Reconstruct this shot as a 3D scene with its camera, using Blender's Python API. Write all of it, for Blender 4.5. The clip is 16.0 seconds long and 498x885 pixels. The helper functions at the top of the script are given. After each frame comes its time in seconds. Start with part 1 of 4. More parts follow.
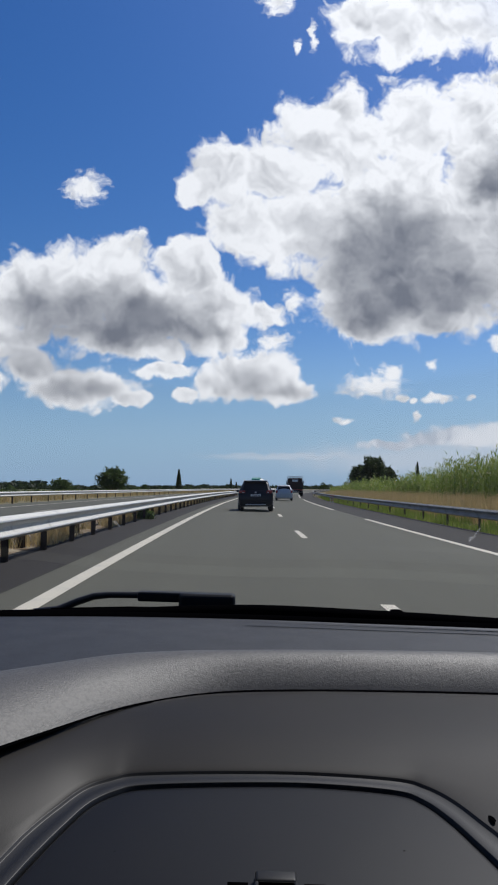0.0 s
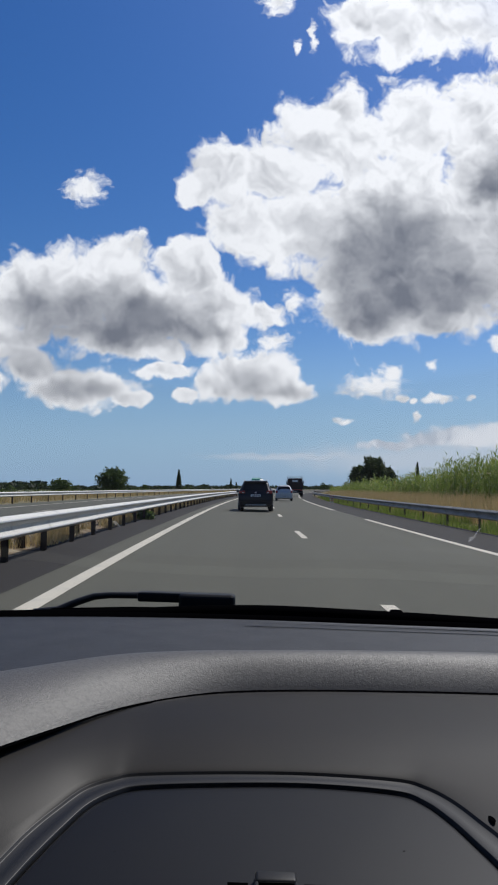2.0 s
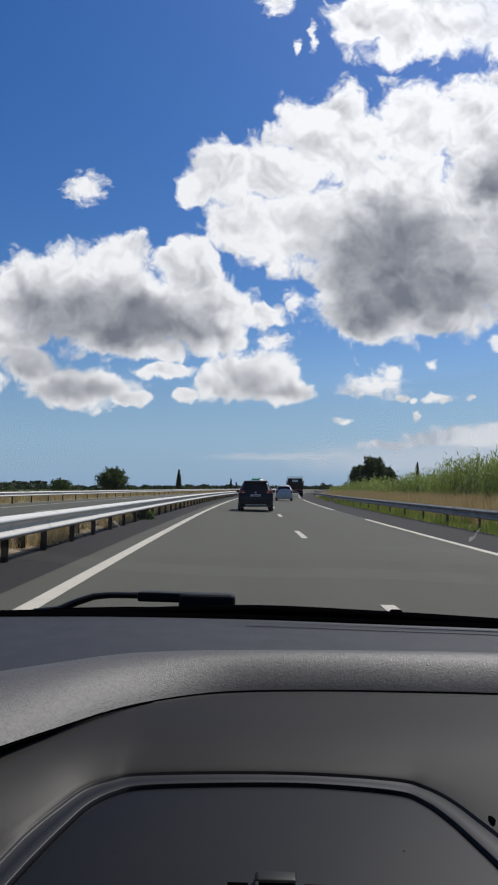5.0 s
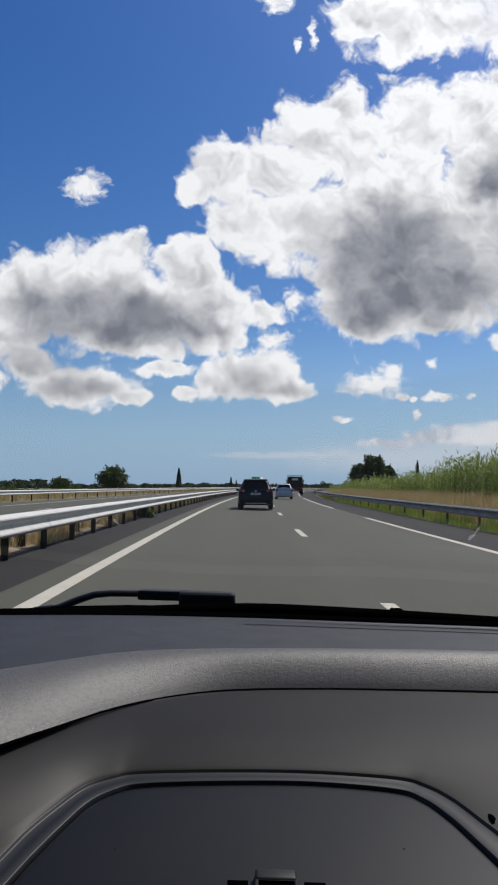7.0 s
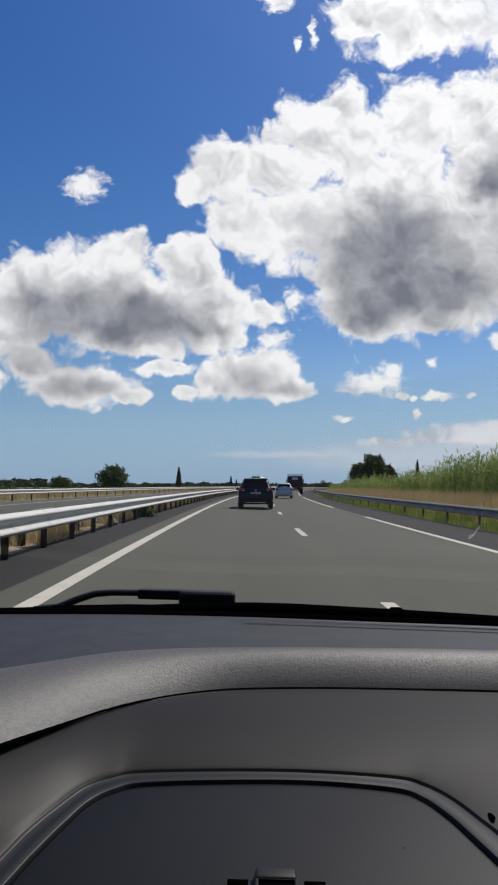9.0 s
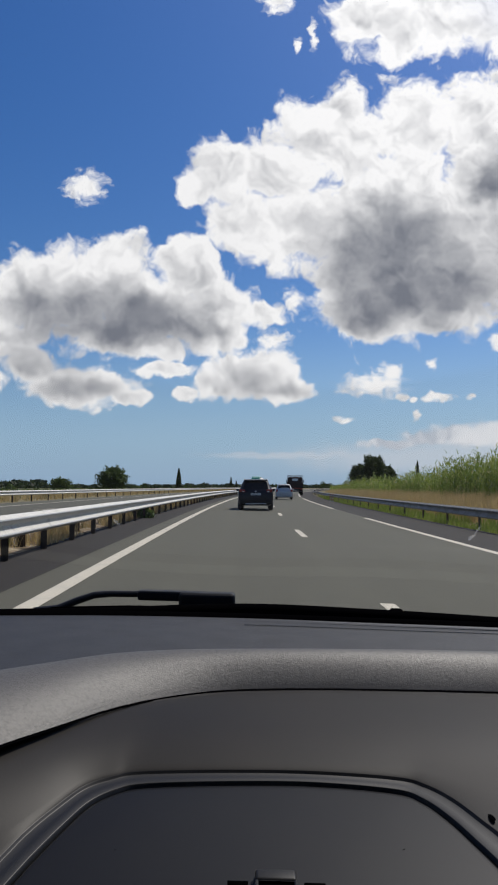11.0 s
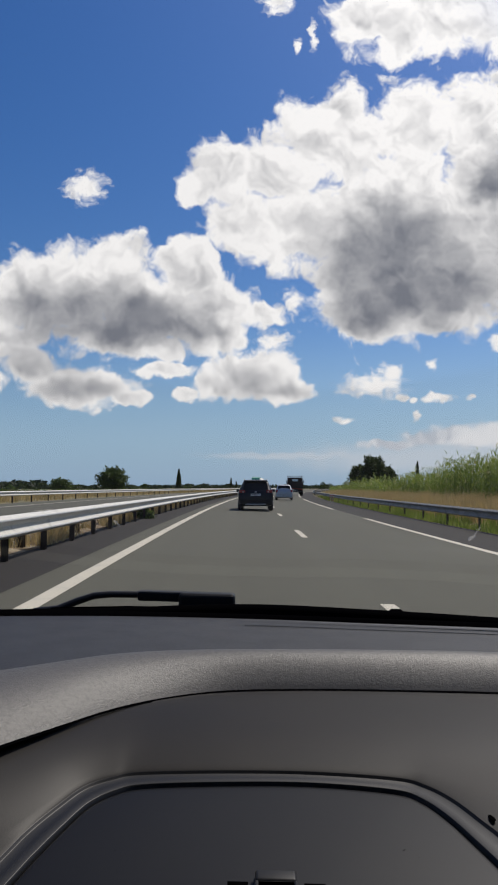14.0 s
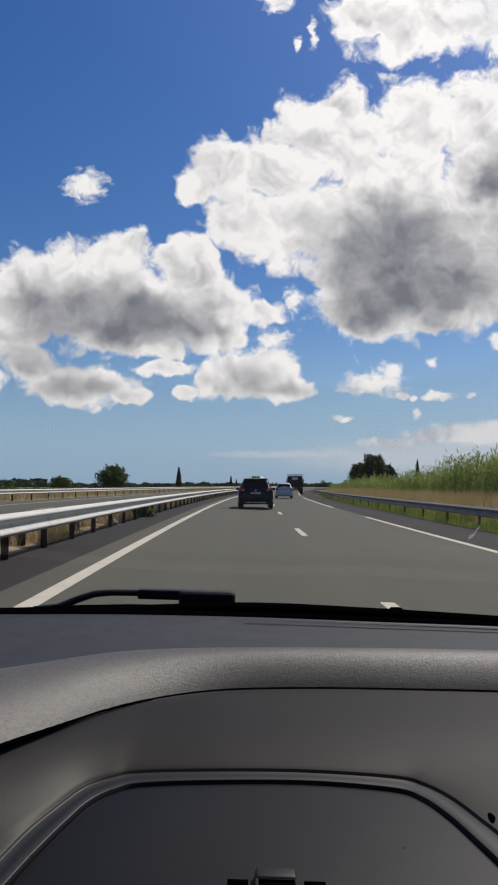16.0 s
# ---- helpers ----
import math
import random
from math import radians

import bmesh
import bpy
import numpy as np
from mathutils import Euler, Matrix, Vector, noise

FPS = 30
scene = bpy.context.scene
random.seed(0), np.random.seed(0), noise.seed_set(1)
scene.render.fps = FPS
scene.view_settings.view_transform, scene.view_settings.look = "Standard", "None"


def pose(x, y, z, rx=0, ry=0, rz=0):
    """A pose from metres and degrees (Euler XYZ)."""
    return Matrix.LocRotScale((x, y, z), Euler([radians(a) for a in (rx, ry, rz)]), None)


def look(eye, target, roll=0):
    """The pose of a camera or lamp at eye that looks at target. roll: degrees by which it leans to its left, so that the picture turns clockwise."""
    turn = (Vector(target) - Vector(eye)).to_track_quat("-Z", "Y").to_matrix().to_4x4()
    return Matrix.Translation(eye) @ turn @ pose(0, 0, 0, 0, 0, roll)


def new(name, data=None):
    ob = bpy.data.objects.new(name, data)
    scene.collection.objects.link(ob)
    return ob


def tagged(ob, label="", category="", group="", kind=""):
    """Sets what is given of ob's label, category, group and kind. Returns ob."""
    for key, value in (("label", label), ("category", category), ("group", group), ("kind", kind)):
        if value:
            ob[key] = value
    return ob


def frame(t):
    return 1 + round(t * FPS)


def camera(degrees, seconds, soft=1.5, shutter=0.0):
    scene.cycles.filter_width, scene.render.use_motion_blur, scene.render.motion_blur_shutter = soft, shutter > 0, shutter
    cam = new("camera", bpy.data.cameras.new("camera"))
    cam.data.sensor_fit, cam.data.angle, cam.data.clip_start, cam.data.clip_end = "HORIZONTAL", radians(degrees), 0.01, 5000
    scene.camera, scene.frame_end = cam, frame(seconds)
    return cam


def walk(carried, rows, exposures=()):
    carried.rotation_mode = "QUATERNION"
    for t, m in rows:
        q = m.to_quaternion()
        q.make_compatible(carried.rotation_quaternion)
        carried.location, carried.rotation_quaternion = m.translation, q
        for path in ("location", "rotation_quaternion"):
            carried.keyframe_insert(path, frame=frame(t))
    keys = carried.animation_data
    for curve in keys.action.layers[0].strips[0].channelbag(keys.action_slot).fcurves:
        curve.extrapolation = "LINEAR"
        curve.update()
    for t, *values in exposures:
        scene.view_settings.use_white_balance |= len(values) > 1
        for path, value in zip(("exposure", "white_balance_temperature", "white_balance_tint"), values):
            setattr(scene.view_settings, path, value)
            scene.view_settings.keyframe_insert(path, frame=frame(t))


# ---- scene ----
# The view out of a car on a motorway: cabin, road, barriers, verges, traffic and sky.
EYE = Vector((0, 0, 1.15))
cam = camera(37.55, 16.0, soft=2.0)

# The phone stands in a holder in the cabin; only the road's bumps move it: (seconds, tilt in hundredths of a degree)
BUMPS = [(0.0, 8), (0.5, 13), (1.0, 12), (1.5, 20), (2.0, 10), (2.5, 15), (3.0, 8), (3.5, 20), (4.0, 14), (5.2, 9),
         (6.5, 1), (7.0, -3), (7.5, 0), (8.0, 0), (8.5, -6), (9.0, -9), (10.2, -2), (11.5, 4), (12.0, 10), (12.5, 7),
         (13.0, 8), (13.5, -3), (14.0, 4), (14.5, -10), (15.0, 5), (15.5, -2), (16.0, -9)]
walk(cam, [(t, pose(EYE.x, EYE.y, EYE.z, 90 + 3.46 + b / 100.0, 0, 0)) for t, b in BUMPS],
     exposures=[(0.0, -0.09, 6230, 10), (4.0, -0.08, 6320, 10), (8.0, -0.06, 6480, 10), (12.0, -0.07, 6600, 10), (16.0, -0.11, 6740, 11)])

# ---------------------------------------------------------------- light
SUN_EL, SUN_AZ = radians(55), radians(45)   # height, and turn to the right of the road's direction
sun = new("sun", bpy.data.lights.new("sun", "SUN"))
sun.data.energy, sun.data.angle, sun.data.color = 4.2, radians(0.53), (1.0, 0.955, 0.88)
to_sun = Vector((math.sin(SUN_AZ) * math.cos(SUN_EL), math.cos(SUN_AZ) * math.cos(SUN_EL), math.sin(SUN_EL)))
sun.matrix_world = look(to_sun * 50, (0, 0, 0))


class Nodes:
    """Short hand for a node tree."""

    def __init__(self, tree):
        self.t = tree
        self.n, self.l = tree.nodes, tree.links

    def add(self, kind, ins=None, op=""):
        nd = self.n.new(kind)
        if op:
            nd.operation = op
        for k, v in (ins or {}).items():
            self.put(nd.inputs[k], v)
        return nd

    def put(self, socket, v):
        if isinstance(v, bpy.types.NodeSocket):
            self.l.new(v, socket)
        elif isinstance(v, bpy.types.Node):
            self.l.new(v.outputs[0], socket)
        else:
            socket.default_value = v

    def math(self, op, a, b=0.0, c=0.0, clamp=False):
        nd = self.add("ShaderNodeMath", {0: a, 1: b, 2: c}, op)
        nd.use_clamp = clamp
        return nd.outputs[0]

    def vec(self, op, a, b=(0, 0, 0)):
        return self.add("ShaderNodeVectorMath", {0: a, 1: b}, op)

    def step(self, x, lo, hi, a=0.0, b=1.0):
        nd = self.add("ShaderNodeMapRange", {"Value": x, "From Min": lo, "From Max": hi, "To Min": a, "To Max": b})
        nd.interpolation_type = "SMOOTHSTEP"
        return nd.outputs[0]

    def mix(self, f, a, b, blend="MIX"):
        nd = self.add("ShaderNodeMix")
        nd.data_type, nd.blend_type = "RGBA", blend
        self.put(nd.inputs[0], f), self.put(nd.inputs[6], a), self.put(nd.inputs[7], b)
        return nd.outputs[2]

    def noise(self, v, scale, detail=4.0, rough=0.55, flat=False):
        nd = self.add("ShaderNodeTexNoise", {"Scale": scale, "Detail": detail, "Roughness": rough})
        if flat:
            nd.noise_dimensions = "2D"
        self.put(nd.inputs["Vector"], v)
        return nd.outputs["Fac"]


def sky_world():
    w = bpy.data.worlds.new("sky")
    w.use_nodes = True
    w.node_tree.nodes.clear()
    k = Nodes(w.node_tree)
    sky = k.add("ShaderNodeTexSky")
    sky.sky_type, sky.sun_disc, sky.sun_elevation, sky.sun_rotation = "NISHITA", False, SUN_EL, SUN_AZ
    sky.altitude, sky.air_density, sky.dust_density, sky.ozone_density = 50, 1.0, 0.6, 2.5
    hue = k.add("ShaderNodeHueSaturation", {"Hue": 0.5105, "Saturation": 1.38, "Value": 0.093, "Color": sky.outputs[0]})
    place = k.add("ShaderNodeTexCoord").outputs["Generated"]
    split = k.add("ShaderNodeSeparateXYZ", {0: place})
    x, y, z = split.outputs
    ahead = k.math("MAXIMUM", y, 0.12)
    uv = k.add("ShaderNodeCombineXYZ", {0: k.math("DIVIDE", x, ahead), 1: k.math("DIVIDE", z, ahead), 2: 0.0}).outputs[0]

    # cumulus banks: centre and radii of each swelling, as slopes from the eye
    bank = [(0.204, 0.363, 0.149, 0.154), (0.126, 0.484, 0.091, 0.074), (0.237, 0.505, 0.083, 0.07), (0.324, 0.513, 0.079, 0.086), (0.035, 0.444, 0.079, 0.065),
            (-0.024, 0.44, 0.059, 0.05), (-0.07, 0.419, 0.033, 0.031), (0.003, 0.367, 0.067, 0.055), (0.128, 0.283, 0.049, 0.069), (0.202, 0.251, 0.098, 0.057),
            (0.293, 0.283, 0.086, 0.07), (0.361, 0.371, 0.118, 0.146), (0.082, 0.363, 0.083, 0.072), (0.177, 0.221, 0.066, 0.027), (0.457, 0.444, 0.134, 0.139), (0.445, 0.283, 0.102, 0.072)]
    high = [(0.255, 0.667, 0.132, 0.06), (0.159, 0.661, 0.054, 0.042), (0.359, 0.657, 0.104, 0.055), (0.207, 0.632, 0.04, 0.032), (0.455, 0.665, 0.096, 0.05)]
    west = [(-0.298, 0.267, 0.07, 0.068), (-0.189, 0.299, 0.059, 0.058), (-0.243, 0.275, 0.082, 0.065), (-0.083, 0.301, 0.059, 0.05), (-0.126, 0.243, 0.117, 0.067),
            (-0.038, 0.259, 0.048, 0.04), (0.013, 0.242, 0.031, 0.017), (-0.332, 0.204, 0.047, 0.038), (-0.188, 0.212, 0.094, 0.038), (-0.399, 0.236, 0.086, 0.063), (-0.492, 0.204, 0.093, 0.055),
            (-0.055, 0.207, 0.062, 0.034), (-0.13, 0.190, 0.05, 0.02)]
    low = [(-0.234, 0.138, 0.089, 0.030), (-0.3, 0.165, 0.043, 0.027), (-0.164, 0.124, 0.031, 0.014), (-0.001, 0.155, 0.07, 0.039), (-0.043, 0.141, 0.043, 0.027),
           (0.05, 0.134, 0.043, 0.02), (-0.088, 0.128, 0.022, 0.012), (-0.117, 0.161, 0.054, 0.013), (-0.412, 0.149, 0.085, 0.027)]
    layer = [(0.289, 0.070, 0.062, 0.015), (0.192, 0.059, 0.05, 0.006), (0.35, 0.074, 0.06, 0.015), (0.246, 0.066, 0.04, 0.010)]
    puffs = [(-0.228, 0.419, 0.027, 0.021), (0.17, 0.14, 0.042, 0.017), (0.195, 0.157, 0.017, 0.014), (0.21, 0.123, 0.009, 0.006), (0.228, 0.119, 0.007, 0.005),
             (0.26, 0.122, 0.019, 0.006), (0.252, 0.167, 0.008, 0.006), (0.127, 0.091, 0.014, 0.005), (0.231, 0.098, 0.008, 0.005), (0.034, 0.202, 0.022, 0.013),
             (0.34, 0.199, 0.011, 0.011), (0.043, 0.687, 0.022, 0.017), (0.069, 0.625, 0.005, 0.009), (0.091, 0.64, 0.006, 0.022), (0.306, 0.123, 0.007, 0.004)]
    haze = [(0.262, 0.039, 0.233, 0.026), (0.092, 0.043, 0.155, 0.007), (0.355, 0.056, 0.155, 0.031)]
    bellies = [(0.207, 0.313, 0.149, 0.095), (0.155, 0.246, 0.07, 0.036), (0.343, 0.43, 0.03, 0.04), (0.281, 0.277, 0.086, 0.049), (-0.204, 0.236, 0.148, 0.049),
               (-0.115, 0.215, 0.09, 0.036), (0.43, 0.33, 0.09, 0.09)]

    low_bellies = [(-0.288, 0.173, 0.07, 0.031), (0.003, 0.146, 0.055, 0.024), (-0.249, 0.134, 0.08, 0.018), (0.05, 0.131, 0.04, 0.012)]

    # warped, so that no outline keeps a round edge
    def warp(src, scale, amount):
        wob = k.add("ShaderNodeTexNoise", {"Scale": scale, "Detail": 3.0, "Roughness": 0.55})
        wob.noise_dimensions = "2D"
        k.put(wob.inputs["Vector"], src)
        return k.vec("ADD", src, k.vec("MULTIPLY", k.vec("SUBTRACT", wob.outputs["Color"], (0.5, 0.5, 0.5)), (amount, amount * 0.85, 0))).outputs[0]

    at = warp(uv, 15.0, 0.055)
    calm = warp(uv, 40.0, 0.02)

    def swell(rows, soft, src=None):
        src = src or at
        field = None
        for u, v, ru, rv in rows:
            d = k.vec("MULTIPLY", k.vec("SUBTRACT", src, (u, v, 0)), (1 / ru, 1 / rv, 0))
            d = k.vec("LENGTH", d).outputs["Value"]
            one = k.math("SUBTRACT", 1.0, d)
            field = one if field is None else k.math("SMOOTH_MAX", field, one, soft)
        return field

    body = k.math("SMOOTH_MAX", k.math("SMOOTH_MAX", swell(bank + high, 0.16), swell(west, 0.16), 0.02), swell(low, 0.10, calm), 0.02)
    small = swell(puffs, 0.1, calm)
    far = swell(haze, 0.2, calm)

    def heads(v, sizes):
        """Rounded heads with soft creases between them, in several sizes."""
        total = None
        for scale, height in sizes:
            n = k.math("SUBTRACT", k.noise(v, scale, 0.0, 0.5, True), 0.5)
            one = k.math("MULTIPLY", k.math("SQRT", k.math("ADD", k.math("MULTIPLY", n, n), 0.002)), 2.0 * height)
            total = one if total is None else k.math("ADD", total, one)
        return total

    big = ((11.0, 1.0), (25.0, 0.58), (54.0, 0.33), (115.0, 0.18))
    form = k.math("SUBTRACT", heads(at, big), 0.54)
    wisps = k.math("SUBTRACT", k.noise(calm, 42.0, 8.0, 0.64, True), 0.5)
    edge = k.math("ADD", k.math("MULTIPLY", form, 0.85), k.math("MULTIPLY", wisps, 0.60))
    torn = k.math("SUBTRACT", k.noise(k.vec("MULTIPLY", calm, (1.0, 1.5, 1.0)).outputs[0], 62.0, 6.0, 0.62, True), 0.5)
    thick = k.math("MAXIMUM", k.math("ADD", k.math("MULTIPLY", k.math("SUBTRACT", body, 0.05), 1.6), edge),
                   k.math("ADD", k.math("MULTIPLY", k.math("ADD", small, 0.06), 0.58), k.math("MULTIPLY", torn, 0.95)))
    cover = k.step(thick, -0.16, 0.38)
    hazy = k.math("MULTIPLY", k.step(k.math("ADD", far, k.math("MULTIPLY", edge, 0.22)), -0.30, 0.7), 0.72)
    layered = k.math("MULTIPLY", k.step(k.math("ADD", swell(layer, 0.15, calm), k.math("MULTIPLY", edge, 0.5)), -0.25, 0.40), 0.85)
    # the cloud fields overhead and behind go on in the same broken way
    dome = k.add("ShaderNodeCombineXYZ", {0: k.math("DIVIDE", x, k.math("ADD", k.math("ABSOLUTE", z), 0.12)),
                                          1: k.math("DIVIDE", y, k.math("ADD", k.math("ABSOLUTE", z), 0.12)), 2: 3.7}).outputs[0]
    rest = k.step(k.noise(dome, 1.3, 4.0, 0.6, True), 0.57, 0.70)
    outside = k.math("MAXIMUM", k.step(y, 0.7, 0.45), k.step(k.vec("LENGTH", k.vec("MULTIPLY", uv, (1.0, 0.72, 0))).outputs["Value"], 0.55, 0.75))
    up = k.step(z, 0.03, 0.12)
    cover = k.math("ADD", k.math("MULTIPLY", cover, k.math("SUBTRACT", 1.0, outside)), k.math("MULTIPLY", k.math("MULTIPLY", rest, outside), up), clamp=True)

    # sunlit heads and rims, grey where the cloud is deep
    lit = k.math("SUBTRACT", heads(k.vec("ADD", at, (0.005, 0.010, 0)).outputs[0], big[:3]), heads(k.vec("ADD", at, (-0.004, -0.008, 0)).outputs[0], big[:3]))
    soft = k.math("SUBTRACT", k.noise(at, 7.0, 3.0, 0.4, True), 0.5)
    belly = k.math("ADD", swell(bellies, 0.5), k.math("MULTIPLY", soft, 0.5))
    grey = k.step(belly, -0.45, 0.62)
    grey = k.math("MAXIMUM", grey, k.math("MULTIPLY", k.step(k.math("ADD", swell(low_bellies, 0.3, calm), soft), -0.5, 0.9), 0.62))
    deep = k.step(thick, 0.15, 1.5, 0.0, 0.22)
    hollow = k.math("MULTIPLY", k.math("MULTIPLY", lit, k.math("SUBTRACT", 1.0, k.math("MULTIPLY", grey, 0.75))), 0.52)
    shade = k.math("ADD", k.math("ADD", k.math("MULTIPLY", grey, 0.72), deep), hollow, clamp=True)
    shade = k.math("ADD", shade, k.math("ADD", k.math("MULTIPLY", soft, 0.22), k.math("MULTIPLY", wisps, 0.05)), clamp=True)
    white = k.mix(shade, (0.94, 0.94, 0.95, 1), (0.185, 0.20, 0.24, 1))
    # pale air low over the land, thin cloud in it
    low_air = k.step(z, 0.22, 0.0)
    col = k.mix(k.math("MULTIPLY", low_air, 0.8), hue.outputs[0], (0.27, 0.45, 0.70, 1))
    col = k.mix(hazy, col, (0.60, 0.65, 0.72, 1))
    col = k.mix(layered, col, k.mix(k.step(k.math("ADD", form, soft), -0.35, 0.35), (0.50, 0.53, 0.60, 1), (0.80, 0.81, 0.84, 1)))
    col = k.mix(cover, col, white)
    # the air and the clouds glow round the sun
    near_sun = k.vec("DOT_PRODUCT", place, tuple(to_sun)).outputs["Value"]
    glow = k.math("ADD", 1.0, k.math("MULTIPLY", k.math("EXPONENT", k.math("MULTIPLY", k.math("SUBTRACT", near_sun, 1.0), 9.0)), 0.55))
    col = k.vec("SCALE", col)
    k.put(col.inputs["Scale"], glow)
    col = col.outputs[0]
    bg = k.add("ShaderNodeBackground", {"Color": col, "Strength": 1.0})
    out = k.add("ShaderNodeOutputWorld", {"Surface": bg.outputs[0]})
    w.cycles.sampling_method = "NONE"
    scene.world = w


sky_world()


# ---------------------------------------------------------------- materials
def material(name, base, rough=0.6, metal=0.0, vary=0.15, scale=6.0, fine=80.0, bump=0.0, second=None, patch=(0.45, 0.65), spec=0.5, coat=0.0,
             hue_each=0.0, world_space=False, stretch=(1, 1, 1)):
    """A surface with broad stains and fine grain; second: the colour of its stained patches."""
    m = bpy.data.materials.new(name)
    m.use_nodes = True
    k = Nodes(m.node_tree)
    bs = k.n["Principled BSDF"]
    src = k.add("ShaderNodeNewGeometry").outputs["Position"] if world_space else k.add("ShaderNodeTexCoord").outputs["Object"]
    v = k.vec("MULTIPLY", src, stretch).outputs[0]
    broad, grain = k.noise(v, scale, 5.0, 0.6), k.noise(v, fine, 3.0, 0.6)
    base = (*base, 1)
    col = k.mix(k.step(broad, *patch), base, (*second, 1)) if second else base
    tone = k.math("ADD", 1.0 - vary, k.math("ADD", k.math("MULTIPLY", broad, vary), k.math("MULTIPLY", grain, vary)))
    if hue_each:
        rnd = k.add("ShaderNodeObjectInfo").outputs["Random"]
        tone = k.math("MULTIPLY", tone, k.math("ADD", 1 - hue_each, k.math("MULTIPLY", rnd, 2 * hue_each)))
    grey = k.add("ShaderNodeCombineXYZ", {0: tone, 1: tone, 2: tone}).outputs[0]
    col = k.mix(1.0, col, grey, "MULTIPLY")
    k.put(bs.inputs["Base Color"], col)
    k.put(bs.inputs["Roughness"], k.math("ADD", rough - 0.08, k.math("MULTIPLY", broad, 0.16), clamp=True))
    bs.inputs["Metallic"].default_value = metal
    bs.inputs["Specular IOR Level"].default_value = spec
    bs.inputs["Coat Weight"].default_value = coat
    if bump:
        b = k.add("ShaderNodeBump", {"Height": grain, "Strength": bump, "Distance": 0.01})
        k.put(bs.inputs["Normal"], b.outputs[0])
    return m


def leaf_material(name, a, b, dry=None):
    """Leaves, blade by blade between two greens, letting some light through."""
    m = bpy.data.materials.new(name)
    m.use_nodes = True
    k = Nodes(m.node_tree)
    bs = k.n["Principled BSDF"]
    g = k.add("ShaderNodeNewGeometry")
    rnd = g.outputs["Random Per Island"]
    col = k.mix(rnd, (*a, 1), (*b, 1))
    if dry:
        col = k.mix(k.step(rnd, 0.88, 0.94), col, (*dry, 1))
    clump = k.noise(g.outputs["Position"], 0.45, 3.0)
    col = k.mix(k.step(clump, 0.35, 0.7, 0.0, 0.45), col, (*[c * 0.6 for c in a], 1))
    k.put(bs.inputs["Base Color"], col)
    bs.inputs["Roughness"].default_value = 0.6
    bs.inputs["Specular IOR Level"].default_value = 0.25
    tr = k.add("ShaderNodeBsdfTranslucent", {"Color": col})
    mx = k.add("ShaderNodeMixShader", {0: 0.4, 1: bs.outputs[0], 2: tr.outputs[0]})
    k.put(k.n["Material Output"].inputs[0], mx.outputs[0])
    return m


def asphalt_material(name, base, streak):
    """Rolled asphalt: chippings, long tyre streaks and faint patches."""
    m = bpy.data.materials.new(name)
    m.use_nodes = True
    k = Nodes(m.node_tree)
    bs = k.n["Principled BSDF"]
    p = k.add("ShaderNodeNewGeometry").outputs["Position"]
    long = k.noise(k.vec("MULTIPLY", p, (1.3, 0.02, 1)).outputs[0], 1.0, 5.0, 0.65)
    broad = k.noise(k.vec("MULTIPLY", p, (1.0, 0.10, 1)).outputs[0], 0.6, 5.0, 0.6)
    chips = k.noise(p, 95.0, 3.0, 0.75)
    tone = k.math("ADD", k.math("ADD", k.math("MULTIPLY", long, streak), k.math("MULTIPLY", broad, 0.16)), k.math("MULTIPLY", chips, 0.5))
    tone = k.math("ADD", tone, 1.0 - 0.5 * (streak + 0.66))
    grey = k.add("ShaderNodeCombineXYZ", {0: tone, 1: tone, 2: tone}).outputs[0]
    k.put(bs.inputs["Base Color"], k.mix(1.0, (*base, 1), grey, "MULTIPLY"))
    bs.inputs["Roughness"].default_value = 0.85
    bs.inputs["Specular IOR Level"].default_value = 0.3
    b = k.add("ShaderNodeBump", {"Height": chips, "Strength": 0.5, "Distance": 0.008})
    k.put(bs.inputs["Normal"], b.outputs[0])
    return m


def glass_material(name, tint, gloss):
    """Thin pane: lets the view through and adds a faint mirror."""
    m = bpy.data.materials.new(name)
    m.use_nodes = True
    k = Nodes(m.node_tree)
    k.n.remove(k.n["Principled BSDF"])
    clear = k.add("ShaderNodeBsdfTransparent", {"Color": (*tint, 1)})
    shine = k.add("ShaderNodeBsdfGlossy", {"Roughness": 0.02})
    f = k.math("MULTIPLY", k.add("ShaderNodeFresnel", {"IOR": 1.45}).outputs[0], gloss)
    mx = k.add("ShaderNodeMixShader", {0: f, 1: clear.outputs[0], 2: shine.outputs[0]})
    k.put(k.n["Material Output"].inputs[0], mx.outputs[0])
    return m


def smear_material(name):
    """A thin pale film on the glass that lets light through."""
    m = bpy.data.materials.new(name)
    m.use_nodes = True
    k = Nodes(m.node_tree)
    k.n.remove(k.n["Principled BSDF"])
    p = k.add("ShaderNodeTexCoord").outputs["Object"]
    film = k.add("ShaderNodeBsdfTranslucent", {"Color": (0.8, 0.8, 0.78, 1)})
    clear = k.add("ShaderNodeBsdfTransparent")
    mx = k.add("ShaderNodeMixShader", {0: k.step(k.noise(p, 160.0, 4.0), 0.25, 0.75, 0.03, 0.14), 1: clear.outputs[0], 2: film.outputs[0]})
    k.put(k.n["Material Output"].inputs[0], mx.outputs[0])
    return m


